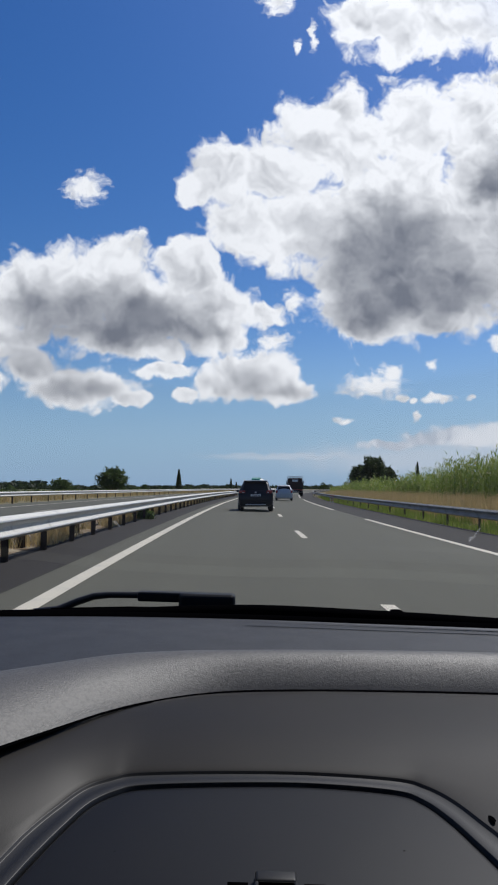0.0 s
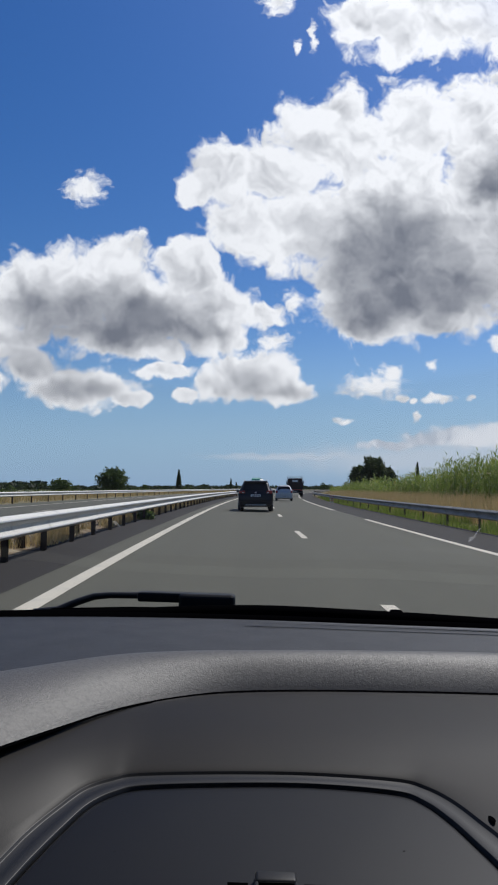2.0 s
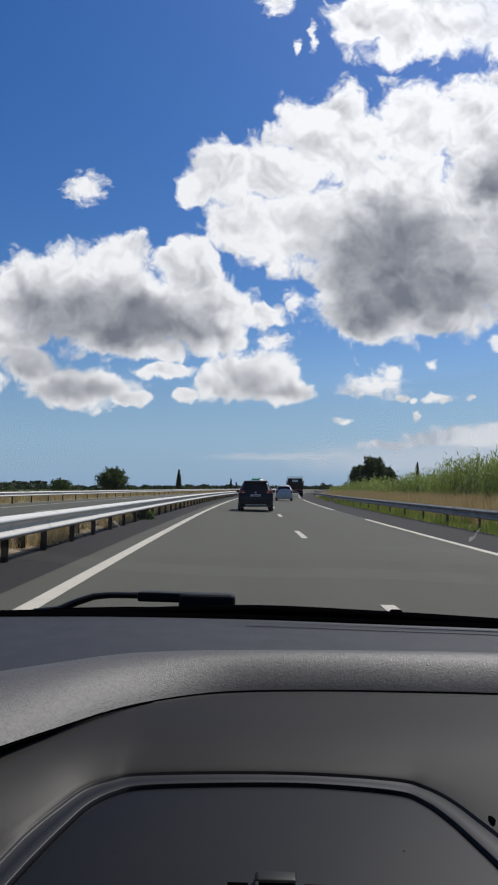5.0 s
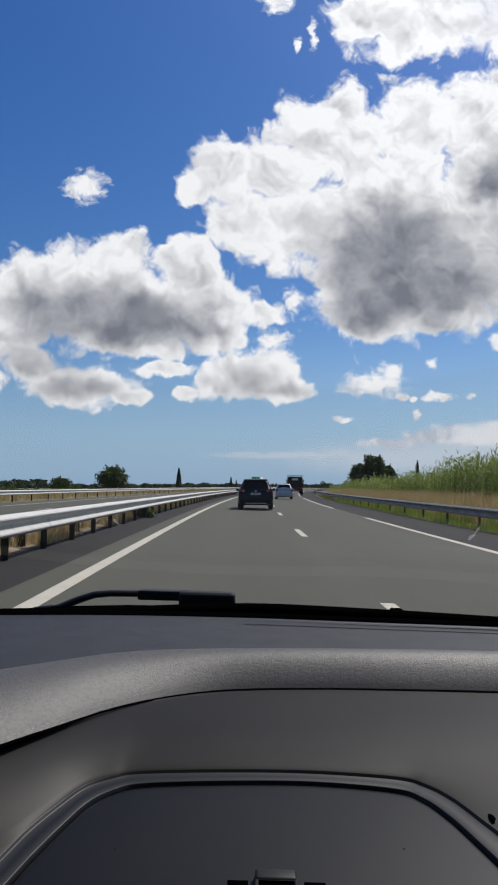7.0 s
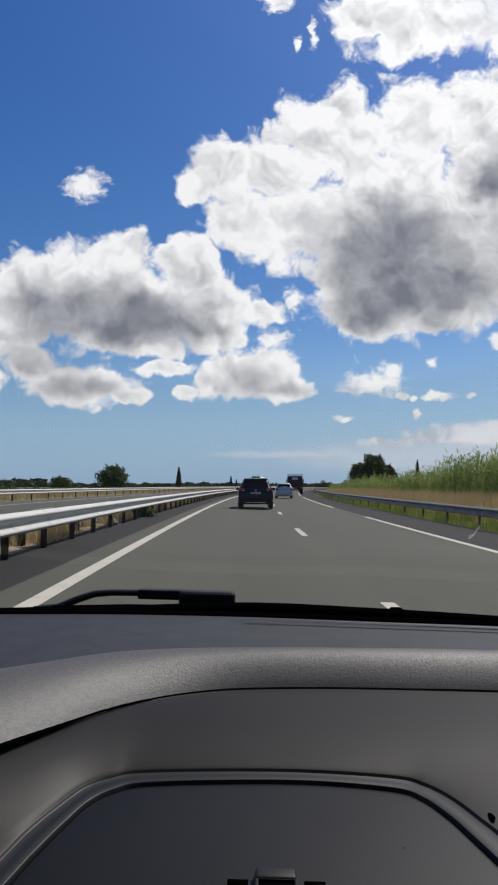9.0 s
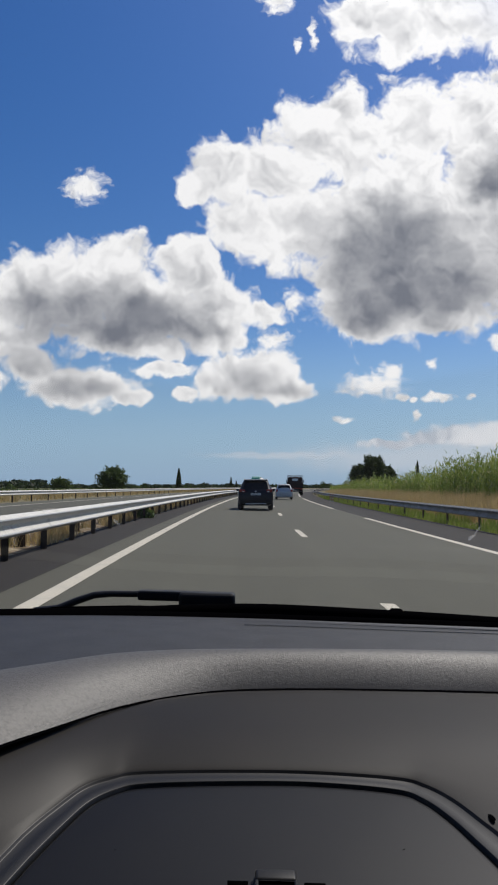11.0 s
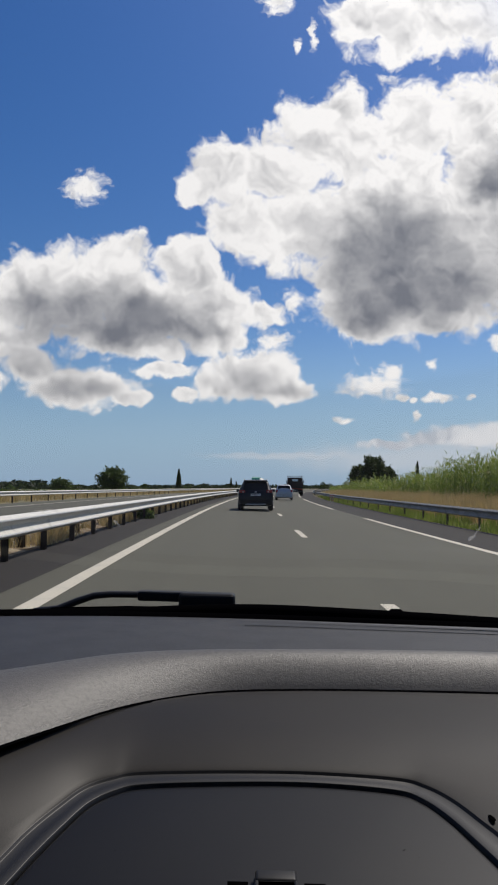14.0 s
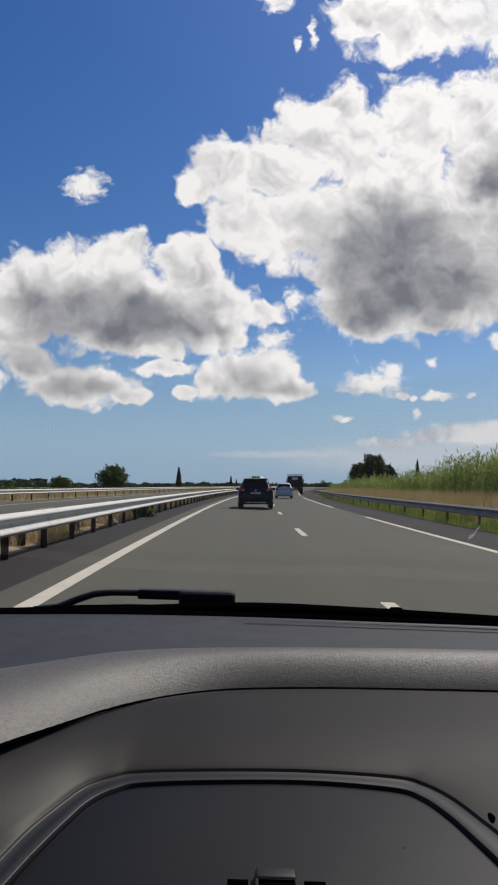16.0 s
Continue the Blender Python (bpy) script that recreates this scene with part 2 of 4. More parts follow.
ASPHALT = asphalt_material("asphalt_lane", (0.083, 0.0800, 0.0590), 0.42)
ASPHALT_DARK = asphalt_material("asphalt_shoulder", (0.0200, 0.0172, 0.0140), 0.3)
ROAD_WHITE = material("road_paint", (0.52, 0.475, 0.375), 0.75, vary=0.4, scale=2.2, fine=45, second=(0.30, 0.285, 0.245), patch=(0.48, 0.8), world_space=True)
SOIL = material("dry_soil", (0.26, 0.195, 0.10), 0.95, vary=0.5, scale=0.6, fine=14, bump=0.6, second=(0.10, 0.105, 0.04), patch=(0.4, 0.6), world_space=True)
FIELD = material("fields", (0.13, 0.125, 0.05), 0.95, vary=0.4, scale=0.02, fine=0.6, second=(0.06, 0.08, 0.025), patch=(0.42, 0.6), world_space=True)
GRAVEL = material("pale_gravel", (0.30, 0.25, 0.17), 0.95, vary=0.6, scale=1.6, fine=30, bump=0.8, second=(0.12, 0.08, 0.04), patch=(0.38, 0.52), world_space=True)
ZINC = material("galvanised_steel", (0.50, 0.49, 0.46), 0.52, metal=0.8, vary=0.4, scale=5.0, fine=40, second=(0.33, 0.32, 0.295), patch=(0.5, 0.7))
ZINC_DULL = material("dull_dirty_steel", (0.30, 0.285, 0.255), 0.6, metal=0.6, vary=0.5, scale=4.0, fine=40, second=(0.16, 0.145, 0.12), patch=(0.45, 0.7))
ZINC_POST = material("weathered_post", (0.062, 0.047, 0.037), 0.75, metal=0.0, spec=0.2, vary=0.3, scale=5, fine=50, second=(0.04, 0.032, 0.025), hue_each=0.2)
BLACK = material("black_rubber", (0.0015, 0.0015, 0.0018), 0.85, vary=0.2, scale=8, fine=90, spec=0.0)
SATIN_BLACK = material("satin_black", (0.008, 0.008, 0.009), 0.5, vary=0.2, scale=10, fine=120, spec=0.2)
# the sky's bluish light on the front panel is put into its colour
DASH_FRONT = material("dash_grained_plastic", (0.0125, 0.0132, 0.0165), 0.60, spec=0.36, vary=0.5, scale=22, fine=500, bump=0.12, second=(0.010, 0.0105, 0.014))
# paler and mottled: the light and glints on the roll are in its colour
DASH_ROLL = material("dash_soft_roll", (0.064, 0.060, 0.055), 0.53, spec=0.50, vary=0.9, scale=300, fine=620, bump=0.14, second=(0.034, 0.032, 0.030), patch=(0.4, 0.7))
DASH_SMOOTH = material("dash_smooth_plastic", (0.0116, 0.0100, 0.0084), 0.50, spec=0.17, vary=0.4, scale=9, fine=900, bump=0.03, second=(0.0126, 0.0106, 0.0088))
DASH_LID = material("dash_lid_plastic", (0.0044, 0.0043, 0.0047), 0.46, spec=0.19, vary=0.4, scale=8, fine=900, bump=0.015, second=(0.0038, 0.0037, 0.0041))
DASH_CHANNEL = material("dash_channel_plastic", (0.0038, 0.0039, 0.0048), 0.48, spec=0.28, vary=0.3, scale=9, fine=700, bump=0.03)
LATCH_RIM = material("worn_grey_metal", (0.014, 0.014, 0.0145), 0.5, spec=0.2, vary=0.4, scale=60, fine=600)
DASH_EDGE = material("dash_edge_plastic", (0.052, 0.052, 0.056), 0.55, vary=0.2, scale=12, fine=500)
HEADLINER = material("grey_headliner", (0.30, 0.29, 0.28), 0.95, vary=0.15, scale=12, fine=300)
SCREEN = glass_material("windscreen_glass", (0.975, 0.98, 0.985), 0.10)
SMEAR = smear_material("dried_smear")
CAR_DARK = material("dark_navy_paint", (0.006, 0.0066, 0.012), 0.3, vary=0.15, scale=3, fine=60, coat=0.08, spec=0.22)
CAR_SILVER = material("silver_paint", (0.40, 0.41, 0.42), 0.4, metal=0.3, vary=0.12, scale=3, fine=60, coat=0.5)
CAR_WHITE = material("white_paint", (0.74, 0.74, 0.73), 0.4, vary=0.12, scale=2, fine=40, coat=0.3, second=(0.62, 0.61, 0.58), patch=(0.55, 0.8))
BOX_WHITE = material("white_box_panel", (0.66, 0.67, 0.66), 0.5, vary=0.14, scale=1.2, fine=20, second=(0.52, 0.53, 0.53), patch=(0.5, 0.75))
TRUCK_BROWN = material("brown_red_paint", (0.032, 0.015, 0.013), 0.6, spec=0.25, vary=0.3, scale=2, fine=30, second=(0.022, 0.013, 0.011))
TRUCK_GREEN = material("green_paint", (0.03, 0.25, 0.17), 0.4, vary=0.15, scale=2, fine=30, coat=0.3)
CAR_GLASS = material("tinted_car_glass", (0.008, 0.009, 0.011), 0.14, vary=0.1, scale=4, fine=30, spec=0.2)
TAIL_RED = material("red_lamp_lens", (0.28, 0.012, 0.012), 0.2, vary=0.15, scale=12, fine=90, coat=0.6)
CLEAR_LAMP = material("clear_lamp_lens", (0.6, 0.62, 0.64), 0.15, vary=0.1, scale=12, fine=90, coat=0.6)
TYRE = material("tyre_rubber", (0.016, 0.016, 0.016), 0.85, vary=0.3, scale=9, fine=90, bump=0.3)
ALLOY = material("alloy_rim", (0.45, 0.45, 0.46), 0.4, metal=0.8, vary=0.2, scale=9, fine=80)
PLATE = material("pale_plate", (0.62, 0.62, 0.60), 0.5, vary=0.12, scale=8, fine=90)
INK = material("dark_ink", (0.03, 0.03, 0.035), 0.6, vary=0.1, scale=8, fine=60)
RED_PLASTIC = material("red_reflective", (0.50, 0.04, 0.03), 0.5, vary=0.2, scale=6, fine=60)
BARK = material("bark", (0.10, 0.075, 0.05), 0.9, vary=0.4, scale=4, fine=40, bump=0.6)
LEAF = leaf_material("broad_leaves", (0.050, 0.080, 0.022), (0.105, 0.150, 0.040))
LEAF_DARK = leaf_material("dark_pine_needles", (0.036, 0.055, 0.018), (0.080, 0.110, 0.034))
REED = leaf_material("reed_leaves", (0.125, 0.195, 0.028), (0.31, 0.375, 0.07), dry=(0.44, 0.40, 0.16))
STRAW = leaf_material("dry_grass_blades", (0.44, 0.32, 0.145), (0.62, 0.48, 0.24), dry=(0.20, 0.20, 0.06))
FAR_WOOD = leaf_material("distant_wood_leaves", (0.030, 0.045, 0.022), (0.045, 0.062, 0.028))


# ---------------------------------------------------------------- building helpers
def mesh_of(name, bm, mat, smooth=False):
    me = bpy.data.meshes.new(name)
    bmesh.ops.recalc_face_normals(bm, faces=bm.faces)
    bm.to_mesh(me)
    bm.free()
    for mm in (mat if isinstance(mat, (list, tuple)) else [mat]):
        me.materials.append(mm)
    if smooth:
        me.shade_smooth()
    return me


def part(name, bm, mat, parent, label="", smooth=False):
    """One mesh object under a thing or under one of its parts."""
    ob = new(name, mesh_of(name, bm, mat, smooth))
    ob.parent = parent
    return tagged(ob, label)


def raw_mesh(name, verts, faces, mat, smooth=False):
    me = bpy.data.meshes.new(name)
    me.from_pydata([tuple(v) for v in verts], [], faces)
    me.materials.append(mat)
    if smooth:
        me.shade_smooth()
    me.update()
    return me


def thing(name, label, category, group="", kind="", at=None):
    ob = new(name)
    if at is not None:
        ob.matrix_world = at
    return tagged(ob, label, category, group, kind)


def box(x0, x1, y0, y1, z0, z1, bev=0.0, seg=2):
    bm = bmesh.new()
    bmesh.ops.create_cube(bm, size=1.0)
    for v in bm.verts:
        v.co = Vector(((x0 + x1) / 2 + v.co.x * (x1 - x0), (y0 + y1) / 2 + v.co.y * (y1 - y0), (z0 + z1) / 2 + v.co.z * (z1 - z0)))
    if bev:
        bmesh.ops.bevel(bm, geom=bm.edges[:], offset=bev, segments=seg, affect="EDGES", profile=0.5)
    return bm


def joined(*bms):
    """Several bmeshes of one part in one."""
    out = bmesh.new()
    for b in bms:
        me = bpy.data.meshes.new("tmp")
        b.to_mesh(me)
        b.free()
        out.from_mesh(me)
        bpy.data.meshes.remove(me)
    return out


def tube(points, radius, sides=8, flat=1.0):
    """A bar of round or oval section along points; radius: one number or one a point."""
    bm = bmesh.new()
    rings = []
    n = len(points)
    pts = [Vector(p) for p in points]
    for i, p in enumerate(pts):
        t = (pts[min(i + 1, n - 1)] - pts[max(i - 1, 0)]).normalized()
        side = t.cross(Vector((0, 0, 1)))
        if side.length < 1e-3:
            side = Vector((1, 0, 0))
        side.normalize()
        up = side.cross(t)
        r = radius[i] if isinstance(radius, (list, tuple)) else radius
        rings.append([bm.verts.new(p + side * math.cos(a) * r + up * math.sin(a) * r * flat) for a in (2 * math.pi * j / sides for j in range(sides))])
    for a, b in zip(rings, rings[1:]):
        for j in range(sides):
            bm.faces.new((a[j], a[(j + 1) % sides], b[(j + 1) % sides], b[j]))
    bm.faces.new(rings[0])
    bm.faces.new(rings[-1])
    return bm


def sheet(grid):
    """A surface through rows of points."""
    bm = bmesh.new()
    rows = [[bm.verts.new(p) for p in row] for row in grid]
    for a, b in zip(rows, rows[1:]):
        for j in range(len(a) - 1):
            bm.faces.new((a[j], a[j + 1], b[j + 1], b[j]))
    return bm


def prism(outline, axis, lo, hi):
    """A closed outline (pairs) drawn out along an axis: 'x' gives pairs (y, z), 'y' (x, z), 'z' (x, y)."""
    bm = bmesh.new()

    def at(p, q):
        return {"x": (q, p[0], p[1]), "y": (p[0], q, p[1]), "z": (p[0], p[1], q)}[axis]
    a = [bm.verts.new(at(p, lo)) for p in outline]
    b = [bm.verts.new(at(p, hi)) for p in outline]
    n = len(outline)
    for i in range(n):
        bm.faces.new((a[i], a[(i + 1) % n], b[(i + 1) % n], b[i]))
    bm.faces.new(a)
    bm.faces.new(b[::-1])
    return bm


def smooth_curve(pts, x):
    """y at x on a soft curve through a few (x, y)."""
    if x <= pts[0][0]:
        i = 0
    elif x >= pts[-1][0]:
        i = len(pts) - 2
    else:
        i = max(j for j in range(len(pts) - 1) if pts[j][0] <= x)
    p0, p1, p2, p3 = pts[max(i - 1, 0)], pts[i], pts[i + 1], pts[min(i + 2, len(pts) - 1)]
    t = (x - p1[0]) / (p2[0] - p1[0])
    if t < 0 or t > 1:
        return p1[1] + (p2[1] - p1[1]) * t
    m1 = (p2[1] - p0[1]) / max(p2[0] - p0[0], 1e-6) * (p2[0] - p1[0])
    m2 = (p3[1] - p1[1]) / max(p3[0] - p1[0], 1e-6) * (p2[0] - p1[0])
    return (2 * t**3 - 3 * t**2 + 1) * p1[1] + (t**3 - 2 * t**2 + t) * m1 + (-2 * t**3 + 3 * t**2) * p2[1] + (t**3 - t**2) * m2


# ---------------------------------------------------------------- the road's line
A0, B0, C0 = 1.59, -0.0165, 0.000350     # the lane line: metres to the right, heading, half the curvature
BANK = math.tan(radians(1.9))             # the bend's crossfall
D_STRAIGHT = 330.0


def centre(d):
    if d <= D_STRAIGHT:
        return A0 + B0 * d + C0 * d * d, B0 + 2 * C0 * d
    s = B0 + 2 * C0 * D_STRAIGHT
    return A0 + B0 * D_STRAIGHT + C0 * D_STRAIGHT**2 + s * (d - D_STRAIGHT), s


def rd(d, off, z=0.0):
    """The place d metres on, off metres right of the lane line, z above the carriageway."""
    x, s = centre(d)
    n = math.hypot(1, s)
    fall = -BANK * (max(off, -5.2) + A0)
    return Vector((x + off / n, d - off * s / n, z + fall))


def rd_pose(d, off, z=0.0, turn=0.0):
    p = rd(d, off, z)
    return Matrix.Translation(p) @ Matrix.Rotation(-math.atan(centre(d)[1]) + turn, 4, "Z")


def stations(d0, d1):
    out, d = [], d0
    while d < d1:
        out.append(d)
        d += 2.0 if -20 < d < 90 else (5.0 if d < 200 else 15.0)
    return out + [d1]


def ribbon(profile, d0, d1):
    """A profile of (off, z) drawn along the road."""
    return sheet([[rd(d, o, z) for o, z in profile] for d in stations(d0, d1)])


def setting(name, bm, mat, label, category, smooth=False):
    return tagged(new(name, mesh_of(name, bm, mat, smooth)), label, category, kind="structure")


# ---------------------------------------------------------------- ground, carriageways, verges
setting("ground", sheet([[(x, y, -0.9) for x in (-4500, -600, 0, 600, 4500)] for y in (-4500, -300, 300, 4500)]), FIELD,
        "flat dry fields reaching to the horizon", "ground")
road = setting("road", ribbon([(-4.0, 0), (0, 0), (3.62, 0)], -80, 900), ASPHALT, "grey worn asphalt carriageway in a gentle bend", "road")
setting("shoulder_right", ribbon([(3.62, 0), (4.6, -0.003), (6.05, -0.01)], -80, 900), ASPHALT_DARK,
        "dark smooth asphalt emergency lane beside the carriageway", "road shoulder")
setting("shoulder_left", ribbon([(-5.02, 0.012), (-4.4, 0.006), (-4.0, 0)], -80, 900), ASPHALT_DARK,
        "dark asphalt strip under the median barrier", "road shoulder")
setting("median_strip", ribbon([(-6.6, 0.0), (-6.0, 0.03), (-5.3, 0.05), (-5.02, 0.012)], -80, 900), GRAVEL,
        "pale gravel and dry soil between the two barriers", "median")
setting("opposite_carriageway", ribbon([(-16.9, 0), (-10.5, 0.02), (-6.6, 0)], -80, 900), ASPHALT,
        "grey asphalt carriageway of the oncoming traffic", "road")
setting("verge_right", ribbon([(6.05, -0.01), (6.3, -0.06), (7.6, 0.12), (9.2, 0.42), (13, 0.75), (24, 0.6), (60, -0.1), (150, -0.9)], -80, 900), SOIL,
        "dry grassy bank rising beside the emergency lane", "verge")
setting("verge_left", ribbon([(-150, -1.1), (-50, -0.6), (-22, -0.1), (-16.9, 0)], -80, 900), SOIL,
        "dry grassy verge beyond the oncoming carriageway", "verge")


def line_mark(name, off, width, d0, d1, parent, z=0.005):
    n = max(1, int((d1 - d0) / 3))
    rows = [[rd(d0 + (d1 - d0) * i / n, off - width / 2, z), rd(d0 + (d1 - d0) * i / n, off + width / 2, z)] for i in range(n + 1)]
    return part(name, sheet(rows), ROAD_WHITE, parent)


for i in range(-4, 26):
    d = 4.6 + 13.0 * i
    line_mark("lane_dash", -0.07, 0.15, d, d + 3.0, road)
line_mark("edge_line", -3.5, 0.19, -60, 700, road)
for i in range(-2, 9):
    d = -8.0 + 52.0 * i
    line_mark("edge_dash", 3.5, 0.2, d, d + 39.0, road)
opp = bpy.data.objects["opposite_carriageway"]
line_mark("edge_line", -7.0, 0.18, -60, 600, opp, 0.018)
line_mark("edge_line", -14.2, 0.2, -60, 600, opp, 0.016)
for i in range(-4, 22):
    line_mark("lane_dash", -10.5, 0.14, 5.0 + 13 * i, 8.0 + 13 * i, opp, 0.026)

# ---------------------------------------------------------------- barriers
WAVE = [(0.03, 0.0), (0.045, 0.010), (0.078, 0.030), (0.084, 0.045), (0.076, 0.062), (0.012, 0.112), (0.004, 0.122), (0.004, 0.165), (0.014, 0.178), (0.072, 0.226),
        (0.080, 0.243), (0.072, 0.262), (0.012, 0.306), (0.0, 0.315)]


def beam_mesh(face, steel):
    """A 4 m length of two-wave steel beam; face: the side the waves stand out to (1 right, -1 left)."""
    out = [(face * a, z) for a, z in WAVE] + [(face * (a - 0.006), z) for a, z in reversed(WAVE)]
    return mesh_of("beam", prism(out, "y", 0.0, 4.08), steel)


def post_mesh(h, slim):
    c = [(-0.05, -0.06), (0.05, -0.06), (0.05, -0.05), (-0.04, -0.05), (-0.04, 0.05), (0.05, 0.05), (0.05, 0.06), (-0.05, 0.06)]
    c = [(x * slim, y) for x, y in c]
    return mesh_of("post", prism(c, "z", -0.35, h), ZINC_POST)


def barrier(name, label, off, top, face, d0, d1, gap, slim=1.0, steel=ZINC):
    ob = thing(name, label, "guard rail", "motorway barriers", at=Matrix.Identity(4))
    bm, pm = beam_mesh(face, steel), post_mesh(top - 0.06, slim)
    d = d0
    while d < d1:
        o = new("beam", bm)
        a, b = rd(d, off, top - 0.315), rd(d + 4.0, off, top - 0.315)
        o.matrix_world = Matrix.Translation(a) @ (b - a).to_track_quat("Y", "Z").to_matrix().to_4x4()
        o.parent = ob
        d += 4.0
    d = d0 + 0.3
    while d < d1:
        o = new("post", pm)
        o.matrix_world = rd_pose(d, off - face * 0.075, 0.0, random.uniform(-0.03, 0.03))
        o.parent = ob
        d += gap
    return ob


barrier("guard_rail", "galvanised steel median guard rail on dark posts", -4.78, 0.66, 1, -24, 260, 2.0, 0.75)
barrier("guard_rail", "second galvanised rail across the gravel median", -5.30, 0.55, -1, -24, 220, 4.0)
barrier("guard_rail", "dull weathered steel rail along the emergency lane before the reeds", 6.15, 0.72, -1, -24, 300, 4.0, 0.55, ZINC_DULL)
barrier("guard_rail", "pale galvanised rail beyond the oncoming carriageway", -17.2, 0.78, 1, -24, 300, 4.0, 0.7)

# ---------------------------------------------------------------- cabin
CAB = Matrix.Translation(EYE) @ Matrix.Rotation(radians(1.63), 4, "Y")
Z0 = -0.19
SEAM_A = [(-0.60, 0.44), (-0.40, 0.61), (-0.242, 0.745), (-0.197, 0.786), (-0.145, 0.829), (-0.085, 0.854), (-0.02, 0.868), (0.114, 0.885), (0.307, 0.895), (0.75, 0.87)]
SEAM_B = [(-0.60, 0.12), (-0.32, 0.33), (-0.225, 0.465), (-0.175, 0.547), (-0.146, 0.59), (-0.11, 0.642), (-0.066, 0.681), (-0.015, 0.707), (0.066, 0.721), (0.149, 0.726), (0.25, 0.728), (0.75, 0.71)]
COWL = [(-0.75, 0.97), (-0.344, 1.046), (-0.189, 1.071), (0.007, 1.08), (0.186, 1.072), (0.365, 1.064), (0.75, 1.03)]
dash = thing("dashboard", "dark grey plastic dashboard with grained roll and lidded tray", "dashboard", at=CAB)
XS = [-0.60 + 1.35 * i / 90 for i in range(91)]


UNDER = [(x * 0.863, y * 0.863 + 0.03) for x, y in SEAM_A]


def dash_rows(lo, hi, n, height):
    return [[(x, smooth_curve(lo, x) + (smooth_curve(hi, x) - smooth_curve(lo, x)) * j / n, Z0 + height(j / n)) for x in XS] for j in range(n + 1)]


part("front_panel", sheet(dash_rows(UNDER, COWL, 8, lambda t: -0.004 + 0.003 * t)), DASH_FRONT, dash, "grained panel under the windscreen, sky light put into its bluish grey", True)
part("defroster_slot", sheet([[(x, smooth_curve(COWL, x) - e, Z0 + 0.0012) for x in XS[40:]] for e in (0.050, 0.044)]), SATIN_BLACK, dash, "narrow dark defroster seam")
part("edge_strip", sheet([[(x, smooth_curve(COWL, x) - 0.019 - e * min(0.010, 0.02 * (x + 0.045)), Z0 + 0.0014) for x in XS[38:]] for e in (1, 0)]), DASH_EDGE, dash, "paler strip along the windscreen")
CREST = [(x * 0.863, y * 0.863) for x, y in SEAM_A]
BEHIND = [(x, y + 0.045) for x, y in CREST]
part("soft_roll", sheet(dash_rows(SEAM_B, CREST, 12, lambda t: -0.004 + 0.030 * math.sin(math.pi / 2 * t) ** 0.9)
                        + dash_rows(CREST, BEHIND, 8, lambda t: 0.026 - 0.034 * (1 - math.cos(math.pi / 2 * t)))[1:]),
     DASH_ROLL, dash, "grained soft roll across the dashboard, coloured lighter for the light on it", True)
SEAM_B2 = [(x, y - 0.0085) for x, y in SEAM_B]
part("seam", sheet(dash_rows(SEAM_B2, SEAM_B, 2, lambda t: -0.0025)), BLACK, dash, "dark seam")

# lid tray: outlines in plan, from the near left corner round to the near right one
GROOVE_OUT = [(-0.150, 0.16), (-0.138, 0.27), (-0.121, 0.385), (-0.116, 0.416), (-0.108, 0.446), (-0.098, 0.475), (-0.083, 0.491), (-0.066, 0.5), (-0.009, 0.507), (0.048, 0.509),
              (0.104, 0.503), (0.121, 0.492), (0.133, 0.472), (0.142, 0.443), (0.150, 0.41), (0.168, 0.30), (0.185, 0.16)]
GROOVE_IN = [(-0.128, 0.16), (-0.118, 0.27), (-0.104, 0.364), (-0.100, 0.387), (-0.095, 0.415), (-0.088, 0.446), (-0.077, 0.466), (-0.060, 0.477), (-0.009, 0.485), (0.046, 0.488),
             (0.097, 0.480), (0.112, 0.466), (0.121, 0.440), (0.127, 0.411), (0.134, 0.372), (0.148, 0.28), (0.162, 0.16)]
HOOD_OUT = [(-0.56, 0.16), (-0.45, 0.22), (-0.32, 0.33), (-0.225, 0.465), (-0.175, 0.547), (-0.146, 0.59), (-0.11, 0.642), (-0.066, 0.681), (-0.015, 0.707), (0.066, 0.721),
            (0.149, 0.726), (0.25, 0.728), (0.40, 0.727), (0.55, 0.72), (0.62, 0.60), (0.64, 0.40), (0.66, 0.16)]


def along(pts, n):
    """n soft points along a plan outline."""
    out, m = [], len(pts)
    xs = [(i, p[0]) for i, p in enumerate(pts)]
    ys = [(i, p[1]) for i, p in enumerate(pts)]
    for i in range(n):
        t = (m - 1) * i / (n - 1)
        out.append((smooth_curve(xs, t), smooth_curve(ys, t)))
    return out


NP = 121
g_out, g_in, h_out = along(GROOVE_OUT, NP), along(GROOVE_IN, NP), along(HOOD_OUT, NP)
h_out = [(x, y - 0.0060) for x, y in h_out]
g_in = [(q[0] + (p[0] - q[0]) * 0.25, q[1] + (p[1] - q[1]) * 0.25) for p, q in zip(g_out, g_in)]


SLOPE, BROW = 0.15, 0.72       # the hood and its lid fall gently towards the driver


def sloped(x, y, dz=0.0):
    """The place on the falling hood under (x, y) of the level plan, dz above it."""
    m = (Z0 - BROW * SLOPE) / (Z0 - SLOPE * y)
    return (x * m, y * m, Z0 * m + dz)


def between(a, b, f, z, share=1.0):
    """A line between two outlines; share: how much of the fall it takes."""
    out = []
    for p, q in zip(a, b):
        x, y = p[0] + (q[0] - p[0]) * f, p[1] + (q[1] - p[1]) * f
        out.append(Vector((x, y, Z0 + z)).lerp(Vector(sloped(x, y, z)), share))
    return out


